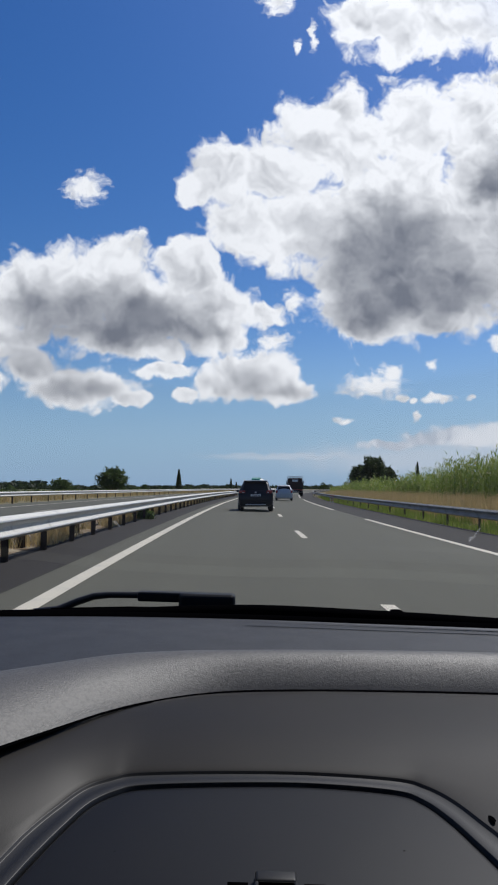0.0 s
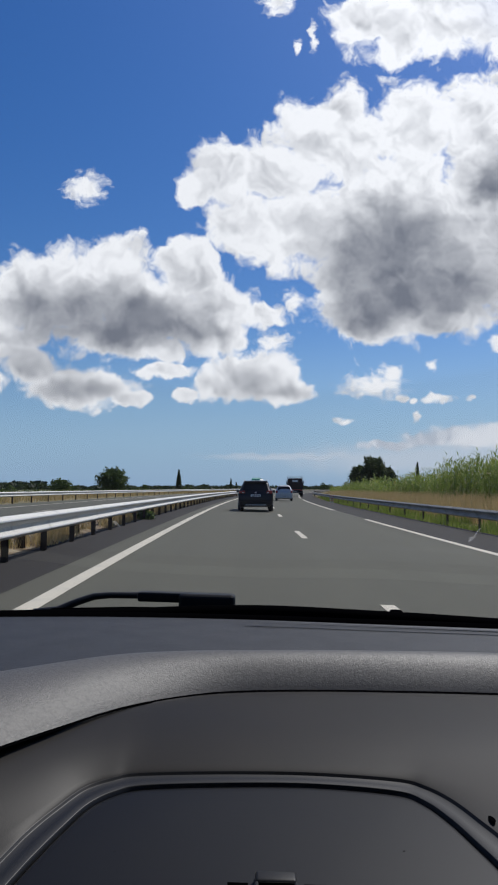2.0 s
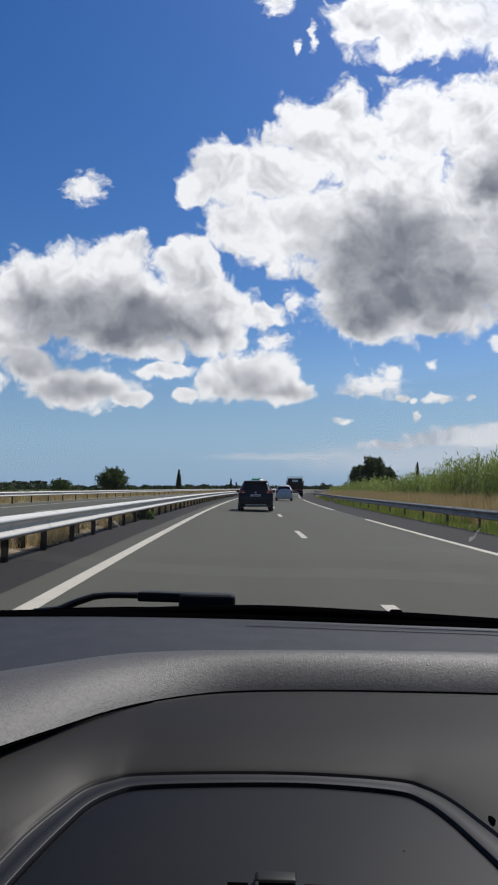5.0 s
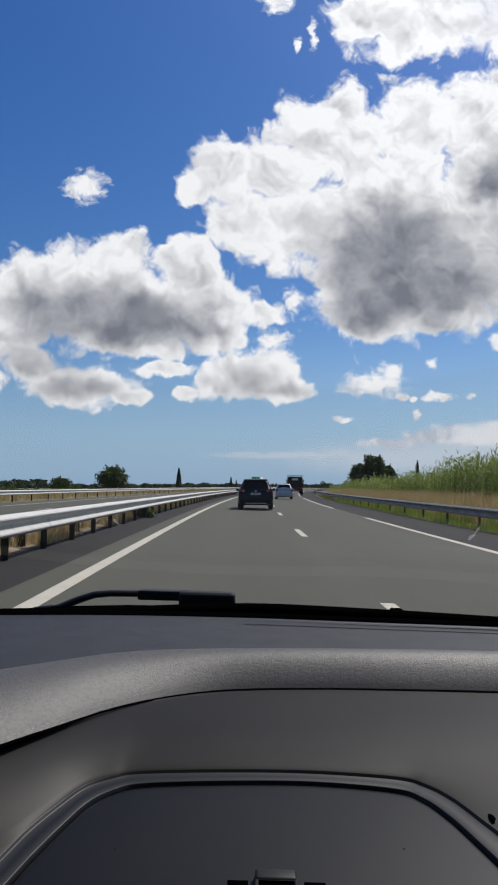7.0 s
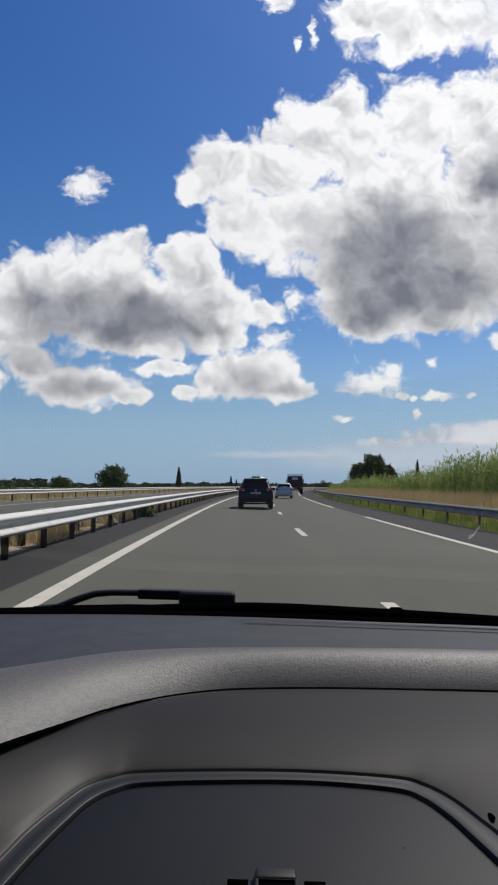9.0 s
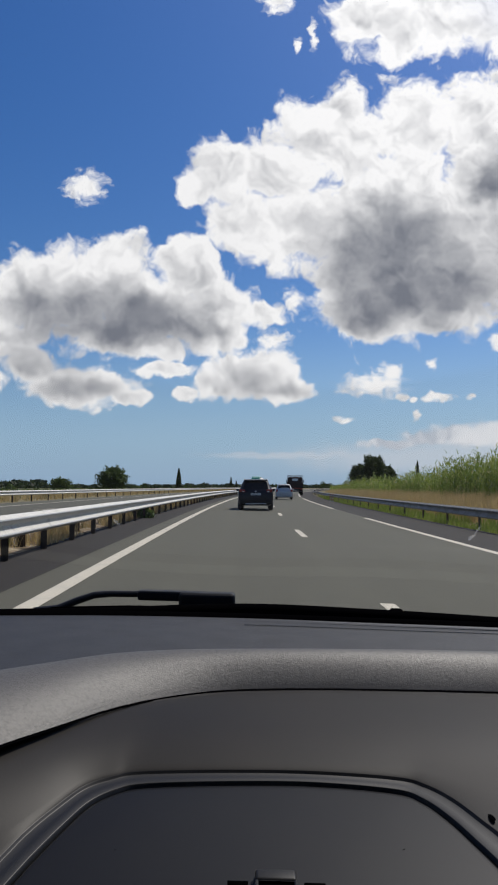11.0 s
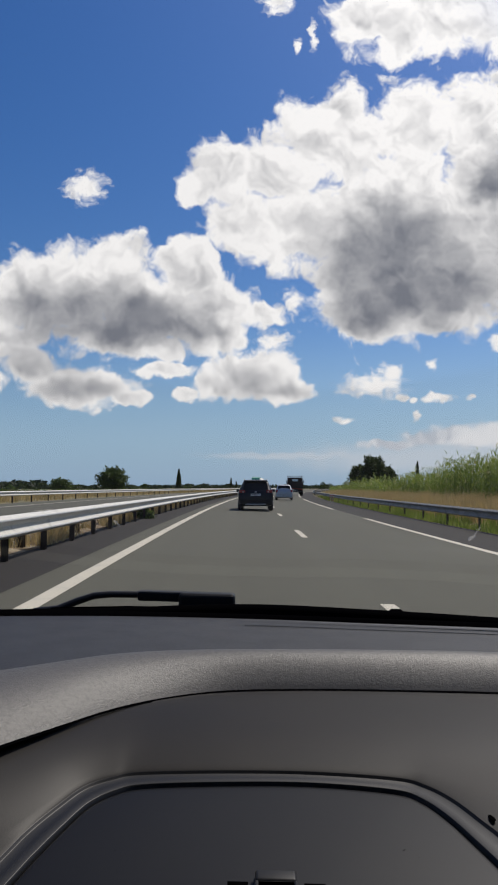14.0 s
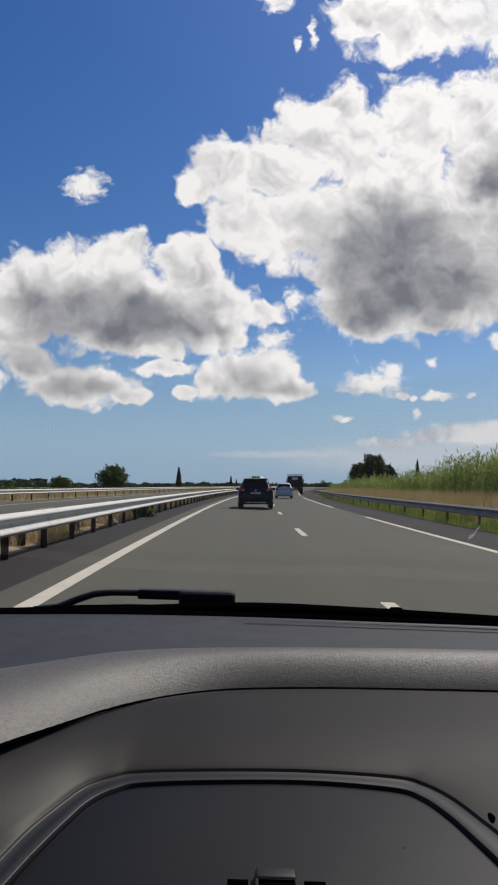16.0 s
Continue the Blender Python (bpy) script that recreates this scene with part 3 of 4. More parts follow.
part("hood_panel", sheet([between(h_out, g_out, f, z, 0.34 + 0.66 * f) for f, z in ((0, -0.0035), (0.02, -0.0018), (0.05, -0.0002), (0.1, 0.0005), (0.2, 0.001), (0.35, 0.001), (0.5, 0.001), (0.65, 0.001), (0.8, 0.0005), (0.93, 0.0), (0.985, -0.0004), (1.0, -0.001))]),
     DASH_SMOOTH, dash, "smooth brown-grey plastic panel", True)
part("channel", sheet([between(g_out, g_in, f, z) for f, z in ((0.0, -0.0010), (0.03, -0.0013), (0.07, -0.0027), (0.11, -0.0030), (0.5, -0.0030), (0.86, -0.0030), (0.90, -0.0033), (0.94, -0.0062), (0.955, -0.0068))]),
     DASH_CHANNEL, dash, "recessed channel stepping down to the lid", True)
part("gap", sheet([between(g_out, g_in, f, z) for f, z in ((0.95, -0.0068), (1.03, -0.0070))]), BLACK, dash, "dark gap round the lid")
spine = [(0.012 + (p[0] - 0.012) * 0.02, 0.16 + (p[1] - 0.16) * 0.5) for p in g_in]
lid = part("lid", sheet([between(g_in, spine, f, z) for f, z in ((0.0, -0.0070), (0.003, -0.0056), (0.012, -0.0051), (0.03, -0.005), (0.1, -0.0046), (0.4, -0.004), (1.0, -0.0035))]),
           DASH_LID, dash, "dark smooth storage tray lid with rounded corners", True)


def on_lid(x, y, z):
    return Vector(sloped(x, y + 0.019, z - 0.004))


def onto_lid(bm):
    for v in bm.verts:
        v.co = on_lid(*v.co)
    return bm


latch = part("latch", onto_lid(box(0.0085, 0.0285, 0.316, 0.3580, 0.0, 0.0035, 0.0015, 3)), BLACK, lid, "small black latch with a grey bar", True)
part("latch_bar", onto_lid(box(0.0083, 0.0287, 0.3460, 0.3560, 0.0035, 0.0062, 0.0018, 3)), LATCH_RIM, latch, "worn grey bar", True)
part("latch_opening", onto_lid(box(0.0118, 0.0268, 0.316, 0.344, 0.0030, 0.0050, 0.0010, 2)), BLACK, latch, "", True)
for sx in (0.0080, 0.0270):
    part("latch_cheek", onto_lid(box(sx, sx + 0.0020, 0.316, 0.346, 0.0030, 0.0060, 0.0008, 2)), SATIN_BLACK, latch, "", True)
for sx in (0.000, 0.037):
    part("hinge_knuckle", tube([on_lid(sx - 0.005, 0.343, 0.002), on_lid(sx + 0.005, 0.343, 0.002)], 0.004, 12), BLACK, lid, "", True)

# small shadows of dirt on the dashboard, built as flat black specks
specks = thing("dirt_shadow_specks", "flat dark specks in place of the shadows of dirt on the dashboard", "dirt", kind="stuff", at=CAB)
sv = []
for x, y, r, lean in ((0.05, 0.60, 0.0014, 0.0), (0.022, 0.63, 0.001, 0.4), (0.17, 0.575, 0.0014, 0.2), (0.158, 0.585, 0.001, 0.0), (0.1478, 0.442, 0.0046, 1.6),
                      (0.09, 0.41, 0.0018, 0.7), (0.096, 0.402, 0.0012, 0.2), (-0.065, 0.40, 0.0015, 0.3), (-0.112, 0.50, 0.0015, 0.6), (-0.108, 0.507, 0.0011, 0.2), (-0.03, 0.60, 0.001, 0.5),
                      (-0.047, 0.61, 0.0013, 0.9), (-0.056, 0.60, 0.0011, 0.2), (0.12, 0.61, 0.001, 0.0), (0.08, 0.55, 0.0009, 0.0)):
    spot = bmesh.new()
    bmesh.ops.create_icosphere(spot, subdivisions=2, radius=r * 0.7)
    on_tray = -0.095 < x < 0.12 and y < 0.48
    where = Vector(sloped(x, y, -0.0044 if on_tray else 0.0007))
    for v in spot.verts:
        v.co = where + Matrix.Rotation(lean, 3, "Z") @ Vector((v.co.x * 1.6, v.co.y * random.uniform(0.55, 0.75), v.co.z * 0.15))
    sv.append(spot)
part("specks", joined(*sv), BLACK, specks)

# windscreen, cowl, roof
screen = thing("windscreen", "clear raked windscreen with dried smears", "windscreen", kind="structure", at=CAB)
GLASS_LO, GLASS_HI = (1.15, -0.205), (0.34, 0.47)


def on_glass(x, t, inside=0.0):
    bow = 0.06 * (1 - (x / 0.72) ** 2)
    return (x, GLASS_LO[0] + (GLASS_HI[0] - GLASS_LO[0]) * t - 0.03 + bow * (1 - 0.4 * t) - inside, GLASS_LO[1] + (GLASS_HI[1] - GLASS_LO[1]) * t)


pane = part("pane", sheet([[on_glass(-0.72 + 1.44 * i / 24, j / 10) for i in range(25)] for j in range(11)]), SCREEN, screen, "clear curved glass", True)
pane.visible_shadow = False
part("lower_frit", sheet([[on_glass(-0.72 + 1.44 * i / 24, t, 0.004) for i in range(25)] for t in (-0.03, 0.0)] ), BLACK, screen, "black band at the foot of the glass")
smear = []
for x, t, w, h, lean in ((0.300, 0.216, 0.0036, 0.006, 0.35), (0.304, 0.231, 0.0014, 0.011, 0.2), (-0.176, 0.226, 0.003, 0.007, -0.4)):
    b = bmesh.new()
    ring = []
    for i in range(14):
        a = 2 * math.pi * i / 14
        r = 1 + 0.25 * math.sin(3 * a + x * 40)
        ring.append(b.verts.new(on_glass(x + w * r * math.cos(a) + lean * h * math.sin(a), t + h * r * math.sin(a) / 1.05, 0.003)))
    b.faces.new(ring)
    smear.append(b)
part("dried_smear", joined(*smear), SMEAR, screen, "pale dried insect smears").visible_shadow = False
cowl = thing("scuttle_panel", "black rubber and plastic scuttle under the windscreen", "scuttle panel", at=CAB)


COWL_TOP = [(-0.7, -0.196), (-0.36, -0.190), (-0.2, -0.1868), (0.007, -0.1776), (0.2, -0.1794), (0.37, -0.1839), (0.7, -0.192)]


def cowl_edge(x):
    return smooth_curve(COWL_TOP, x)


cx = [-0.7 + 1.4 * i / 60 for i in range(61)]
part("seal", sheet([[(x, smooth_curve(COWL, x) + dy, z(x)) for x in cx] for dy, z in
                    ((-0.006, lambda x: Z0 - 0.012), (0.0, lambda x: Z0 + 0.0005), (0.012, lambda x: Z0 + 0.004))]), BLACK, cowl, "black rubber seal", True)
part("panel", sheet([[(x, smooth_curve(COWL, x) + dy, z(x)) for x in cx] for dy, z in
                     ((0.035, lambda x: Z0 - 0.02), (0.037, lambda x: cowl_edge(x) - 0.006), (0.05, cowl_edge), (0.14, lambda x: cowl_edge(x) - 0.016), (0.2, lambda x: Z0 - 0.06))]), BLACK, cowl, "matt black plastic panel", True)
part("washer_jet", box(0.222, 0.242, 1.13, 1.15, -0.19, -0.1808, 0.004), BLACK, cowl)

wiper = thing("windscreen_wiper", "black windscreen wiper parked along the scuttle", "wiper", at=CAB)
part("arm", tube([(-0.36, 1.26, -0.222), (-0.322, 1.27, -0.218), (-0.29, 1.275, -0.204), (-0.262, 1.28, -0.1945), (-0.235, 1.28, -0.1915), (-0.184, 1.28, -0.1905), (-0.10, 1.28, -0.190)],
                 [0.009, 0.0085, 0.008, 0.0075, 0.007, 0.007, 0.007], 8, 0.8), SATIN_BLACK, wiper, "bent black steel arm", True)
part("head", joined(box(-0.186, -0.10, 1.270, 1.292, -0.200, -0.1835, 0.003), box(-0.115, -0.018, 1.262, 1.294, -0.216, -0.1835, 0.007, 3)), SATIN_BLACK, wiper, "thick black arm head")
part("blade", tube([(-0.33, 1.262, -0.2175), (-0.2, 1.262, -0.2115), (-0.05, 1.262, -0.2095), (0.3, 1.25, -0.214)], 0.0045, 6), BLACK, wiper, "black rubber blade")

shell = thing("car_shell", "grey lined roof and dark sides closing the car", "car interior", kind="structure", at=CAB)
part("roof", joined(box(-0.74, 0.74, -1.5, 0.36, 0.47, 0.50)), HEADLINER, shell, "pale grey headliner")
part("rear_wall", box(-0.74, 0.74, -1.53, -1.5, -0.75, 0.5), HEADLINER, shell)
part("cabin_floor", box(-0.74, 0.74, -1.5, 0.95, -0.78, -0.75), BLACK, shell)
for sx in (-1, 1):
    part("door_side", box(min(sx * 0.74, sx * 0.77), max(sx * 0.74, sx * 0.77), -1.5, 1.1, -0.78, -0.1), SATIN_BLACK, shell)
    part("pillar", tube([(sx * 0.74, 1.1, -0.2), (sx * 0.72, 0.34, 0.48)], 0.04, 8), SATIN_BLACK, shell, "", True)
part("front_wall", box(-0.74, 0.74, 1.02, 1.05, -0.78, -0.24), BLACK, shell)


# ---------------------------------------------------------------- vehicles (rear at y = 0, heading +y)
def disc(x0, x1, y, z, r, seg=20):
    bm = bmesh.new()
    bmesh.ops.create_cone(bm, cap_ends=True, segments=seg, radius1=r, radius2=r, depth=abs(x1 - x0))
    bmesh.ops.rotate(bm, verts=bm.verts, matrix=Matrix.Rotation(math.pi / 2, 3, "Y"))
    bmesh.ops.translate(bm, verts=bm.verts, vec=((x0 + x1) / 2, y, z))
    bmesh.ops.bevel(bm, geom=[e for e in bm.edges if e.calc_face_angle(0) > 1.0], offset=min(0.03, r * 0.1), segments=2, affect="EDGES")
    return bm


def wheels(ob, xs, ys, r, w, rim=None):
    for y in ys:
        for x in xs:
            s = 1 if x > 0 else -1
            t = part("wheel", disc(x - w / 2, x + w / 2, y, r, r), TYRE, ob, "black rubber tyre", True)
            part("rim", disc(x + s * w / 2 - 0.02, x + s * (w / 2 + 0.012), y, r, r * 0.62), rim or ALLOY, t, "grey metal rim", True)


def loft(rows):
    """A car body from stations: y, underside, belt, roof, half width at the belt and at the roof."""
    grid = []
    for y, zl, zb, zt, wb, wt in rows:
        half = [(wb * 0.80, zl), (wb * 0.96, zl + 0.10), (wb, zl + 0.32 * (zb - zl) + 0.05), (wb * 0.995, zb - 0.08), (wb * 0.97, zb), (wt, zt - 0.05), (wt * 0.86, zt - 0.008), (wt * 0.4, zt)]
        ring = [(-x, y, z) for x, z in half] + [(x, y, z) for x, z in reversed(half)]
        grid.append(ring + ring[:1])
    bm = sheet(grid)
    bmesh.ops.remove_doubles(bm, verts=bm.verts, dist=1e-4)
    for g in (grid[0], grid[-1]):
        vs = []
        for p in g[:-1]:
            vs.append(min(bm.verts, key=lambda v: (v.co - Vector(p)).length))
        bm.faces.new(vs)
    return bm


def bars(ob, x0, x1, y, z0, z1, n, mat, parent_name_label=""):
    """A row of plain bars in place of writing, on a face that looks back."""
    bits, w = [], (x1 - x0) / n
    for i in range(n):
        bits.append(box(x0 + w * (i + 0.15), x0 + w * (i + 0.8), y - 0.004, y, z0, z1))
    part("lettering_bars", joined(*bits), mat, ob, parent_name_label)


def suv(at):
    ob = thing("car", "dark navy sport utility car driving ahead with tinted glass", "car", "cars ahead", at=at)
    part("body", loft([(0.0, 0.42, 0.80, 0.84, 0.80, 0.70), (0.05, 0.30, 1.00, 1.04, 0.88, 0.74), (0.13, 0.28, 1.04, 1.12, 0.905, 0.72), (0.34, 0.26, 1.04, 1.47, 0.92, 0.655),
                       (0.50, 0.25, 1.03, 1.59, 0.925, 0.64), (1.4, 0.24, 1.0, 1.65, 0.93, 0.65), (2.5, 0.24, 0.99, 1.60, 0.93, 0.64), (3.25, 0.25, 0.98, 1.09, 0.92, 0.70),
                       (4.1, 0.27, 0.86, 0.93, 0.88, 0.70), (4.42, 0.40, 0.68, 0.74, 0.74, 0.6)]), CAR_DARK, ob, "dark navy painted body", True)
    part("rear_window", sheet([[(x * w, y - 0.012, z) for x in (-1, -0.5, 0, 0.5, 1)] for w, y, z in ((0.66, 0.115, 1.115), (0.63, 0.235, 1.30), (0.585, 0.345, 1.475))]), CAR_GLASS, ob, "tinted rear window", True)
    part("spoiler", box(-0.62, 0.62, 0.24, 0.55, 1.555, 1.60, 0.015), CAR_DARK, ob)
    for s in (-1, 1):
        part("side_window", sheet([[(s * (0.905 - 0.28 * f), y0 + (y1 - y0) * f * 0.0 + (y0 if e == 0 else y1), 1.06 + (1.53 - 1.06) * f) for e in (0, 1)] for f in (0.0, 0.5, 0.97) for y0, y1 in ((0.55 + 0.1 * f, 3.0 - 0.75 * f),)]), CAR_GLASS, ob)
        lamp = part("tail_lamp", box(min(s * 0.56, s * 0.875), max(s * 0.56, s * 0.875), 0.005, 0.15, 0.96, 1.11, 0.03, 2), TAIL_RED, ob, "red tail lamp")
        part("reverse_lens", box(min(s * 0.60, s * 0.70), max(s * 0.60, s * 0.70), -0.002, 0.02, 0.98, 1.015, 0.006), CLEAR_LAMP, lamp)
        part("roof_rail", tube([(s * 0.60, 0.55, 1.60), (s * 0.61, 0.75, 1.67), (s * 0.61, 2.0, 1.675), (s * 0.60, 2.3, 1.62)], 0.018, 6), ZINC, ob)
        part("wing_mirror", box(min(s * 0.92, s * 1.08), max(s * 0.92, s * 1.08), 2.62, 2.74, 0.98, 1.13, 0.03), CAR_DARK, ob)
        part("reflector", box(min(s * 0.58, s * 0.76), max(s * 0.58, s * 0.76), -0.012, 0.02, 0.50, 0.535), TAIL_RED, ob)
    part("bumper", box(-0.86, 0.86, -0.03, 0.25, 0.32, 0.56, 0.05, 3), SATIN_BLACK, ob, "black plastic rear bumper")
    part("diffuser", box(-0.55, 0.55, -0.035, 0.06, 0.335, 0.385, 0.012), ALLOY, ob, "silver skid strip")
    plate = part("number_plate", box(-0.26, 0.26, -0.004, 0.03, 0.80, 0.91, 0.006), PLATE, ob, "pale plate")
    bars(plate, -0.22, 0.22, -0.004, 0.825, 0.885, 7, INK)
    part("badge", box(-0.05, 0.05, 0.01, 0.07, 0.96, 1.04, 0.02), ALLOY, ob)
    part("antenna", tube([(0, 0.75, 1.64), (0, 0.68, 1.72)], [0.02, 0.006], 6), SATIN_BLACK, ob)
    wheels(ob, (-0.80, 0.80), (0.85, 3.5), 0.35, 0.23)
    return ob


def hatchback(at):
    ob = thing("car", "small silver hatchback driving in the slow lane", "car", "cars ahead", at=at)
    part("body", loft([(0.0, 0.35, 0.75, 0.80, 0.74, 0.66), (0.05, 0.26, 0.93, 0.97, 0.80, 0.68), (0.12, 0.24, 0.95, 1.10, 0.82, 0.64), (0.30, 0.22, 0.95, 1.42, 0.835, 0.57),
                       (0.7, 0.21, 0.94, 1.50, 0.84, 0.58), (1.7, 0.21, 0.92, 1.50, 0.84, 0.57), (2.6, 0.21, 0.92, 1.10, 0.83, 0.60), (3.4, 0.24, 0.80, 0.86, 0.80, 0.62), (3.75, 0.36, 0.60, 0.66, 0.66, 0.5)]),
         CAR_SILVER, ob, "silver painted body", True)
    part("rear_window", sheet([[(x * w, y - 0.012, z) for x in (-1, 0, 1)] for w, y, z in ((0.60, 0.095, 1.02), (0.55, 0.285, 1.40))]), CAR_GLASS, ob, "tinted rear window", True)
    for s in (-1, 1):
        part("tail_lamp", box(min(s * 0.62, s * 0.80), max(s * 0.62, s * 0.80), 0.0, 0.14, 0.74, 1.0, 0.03, 2), TAIL_RED, ob, "red tail lamp")
        part("wing_mirror", box(min(s * 0.83, s * 0.97), max(s * 0.83, s * 0.97), 2.1, 2.2, 0.92, 1.05, 0.03), CAR_SILVER, ob)
    part("bumper", box(-0.78, 0.78, -0.03, 0.2, 0.27, 0.50, 0.05, 3), CAR_SILVER, ob)
    plate = part("number_plate", box(-0.26, 0.26, -0.036, -0.02, 0.40, 0.50, 0.004), PLATE, ob)
    bars(plate, -0.22, 0.22, -0.036, 0.42, 0.48, 7, INK)
    wheels(ob, (-0.72, 0.72), (0.65, 3.05), 0.30, 0.19)
    return ob


def flatbed(at):
    ob = thing("lorry", "dark brown-red tipper lorry with a ladder frame driving ahead", "lorry", "lorries", at=at)
    part("bed", box(-1.22, 1.22, 0.0, 4.4, 1.05, 1.95, 0.03), TRUCK_BROWN, ob, "dark brown tipper bed")
    for x in (-1.0, -0.5, 0.0, 0.5, 1.0):
        part("tailgate_rib", box(x - 0.04, x + 0.04, -0.05, 0.0, 1.08, 1.92, 0.01), TRUCK_BROWN, ob)
    part("headboard", box(-1.15, 1.15, 4.42, 4.5, 1.05, 2.75, 0.02), TRUCK_BROWN, ob)
    part("ladder_frame", joined(tube([(-1.2, 4.4, 1.9), (-1.2, 4.4, 3.05), (1.2, 4.4, 3.05), (1.2, 4.4, 1.9)], 0.035, 6), tube([(-1.2, 4.4, 2.92), (1.2, 4.4, 2.92)], 0.025, 6),
                                tube([(-1.2, 0.1, 1.9), (-1.2, 0.1, 3.0), (1.2, 0.1, 3.0), (1.2, 0.1, 1.9)], 0.03, 6)), ZINC_POST, ob, "thin metal load frame")
    cab = part("cab", box(-1.1, 1.1, 4.6, 6.4, 0.7, 2.85, 0.12, 3), TRUCK_BROWN, ob, "brown cab")
    part("rear_window", box(-0.45, 0.45, 4.40, 4.44, 2.25, 2.6, 0.01), CLEAR_LAMP, cab, "pale rear window")
    for s in (-1, 1):
        part("mirror", box(min(s * 1.2, s * 1.4), max(s * 1.2, s * 1.4), 6.1, 6.2, 1.9, 2.4, 0.03), SATIN_BLACK, cab)
        part("mudflap", box(min(s * 0.55, s * 1.15), max(s * 0.55, s * 1.15), 0.2, 0.22, 0.25, 0.85), BLACK, ob)
        part("tail_lamp", box(min(s * 0.75, s * 1.15), max(s * 0.75, s * 1.15), -0.06, 0.02, 0.92, 1.03, 0.01), TAIL_RED, ob)
    part("bumper_bar", box(-1.15, 1.15, -0.05, 0.1, 0.55, 0.68, 0.02), INK, ob)
    part("reflective_strip", box(-0.9, 0.9, -0.056, -0.05, 1.05, 1.10), RED_PLASTIC, ob)
    plate = part("number_plate", box(-0.3, 0.3, -0.07, -0.05, 0.70, 0.80), PLATE, ob)
    bars(plate, -0.26, 0.26, -0.07, 0.72, 0.78, 7, INK)
    part("chassis", box(-0.45, 0.45, 0.2, 6.2, 0.55, 1.05), INK, ob)
    wheels(ob, (-0.98, 0.98), (1.0, 5.4), 0.46, 0.42, INK)
    return ob


def box_lorry(at):
    ob = thing("lorry", "white box lorry with a tail lift and a cab deflector", "lorry", "lorries", at=at)
    part("box_body", box(-1.08, 1.08, 0.0, 4.3, 0.95, 3.15, 0.02), BOX_WHITE, ob, "white panelled box")
    part("roof_edge", joined(box(-1.10, 1.10, -0.02, 0.06, 3.08, 3.17, 0.01), box(-1.10, -1.06, 0, 4.3, 3.10, 3.17), box(1.06, 1.10, 0, 4.3, 3.10, 3.17)), INK, ob, "dark roof edging")
    part("upper_flap", box(-1.0, 1.0, -0.03, 0.0, 2.15, 3.05, 0.01), BOX_WHITE, ob, "cream upper rear flap")
    lift = part("tail_lift", box(-1.06, 1.06, -0.07, -0.01, 0.98, 2.1, 0.012), ZINC, ob, "grey metal tail lift plate")
    bars(lift, -0.05, 0.25, -0.07, 1.2, 1.26, 5, INK)
    for x, z in ((-0.95, 1.45), (0.95, 1.45)):
        part("warning_flag", box(x - 0.1, x + 0.1, -0.085, -0.075, z, z + 0.28), PLATE, ob)
    bars(ob, -0.92, -0.7, -0.031, 2.93, 2.99, 4, INK)
    bars(ob, -0.92, -0.5, -0.031, 2.22, 2.30, 7, INK)
    part("lift_arm", joined(box(-0.35, -0.28, -0.12, 0.3, 0.7, 1.0, 0.01), box(0.28, 0.35, -0.12, 0.3, 0.7, 1.0, 0.01), box(-0.9, 0.9, -0.05, 0.1, 0.55, 0.66, 0.02)), INK, ob)
    part("chassis", box(-0.5, 0.5, 0.1, 5.6, 0.5, 0.95), INK, ob)
    part("side_skirt", joined(box(-1.06, -1.0, 0.2, 4.2, 0.80, 0.96), box(1.0, 1.06, 0.2, 4.2, 0.80, 0.96)), ZINC, ob)
    cab = part("cab", prism([(4.3, 0.45), (6.0, 0.45), (6.05, 1.0), (5.55, 1.25), (4.95, 2.1), (4.3, 2.15)], "x", -0.98, 0.98), CAR_WHITE, ob, "white van cab")
    part("deflector", prism([(4.3, 2.15), (4.75, 2.2), (4.5, 3.05), (4.3, 3.1)], "x", -0.9, 0.9), CAR_WHITE, ob, "white wind deflector")
    for s in (-1, 1):
        part("side_window", box(min(s * 0.97, s * 0.985), max(s * 0.97, s * 0.985), 4.5, 5.1, 1.35, 1.9), CAR_GLASS, cab)
        part("mirror", box(min(s * 1.05, s * 1.25), max(s * 1.05, s * 1.25), 5.1, 5.2, 1.25, 1.65, 0.03), SATIN_BLACK, cab)
        part("tail_lamp", box(min(s * 0.75, s * 1.0), max(s * 0.75, s * 1.0), -0.06, 0.0, 0.72, 0.84, 0.01), TAIL_RED, ob)
    plate = part("number_plate", box(-1.0, -0.5, -0.08, -0.06, 0.57, 0.68), PLATE, ob)
    bars(plate, -0.97, -0.53, -0.08, 0.59, 0.66, 7, INK)
    wheels(ob, (-0.88, 0.88), (1.0, 5.0), 0.36, 0.3, CAR_WHITE)
    return ob


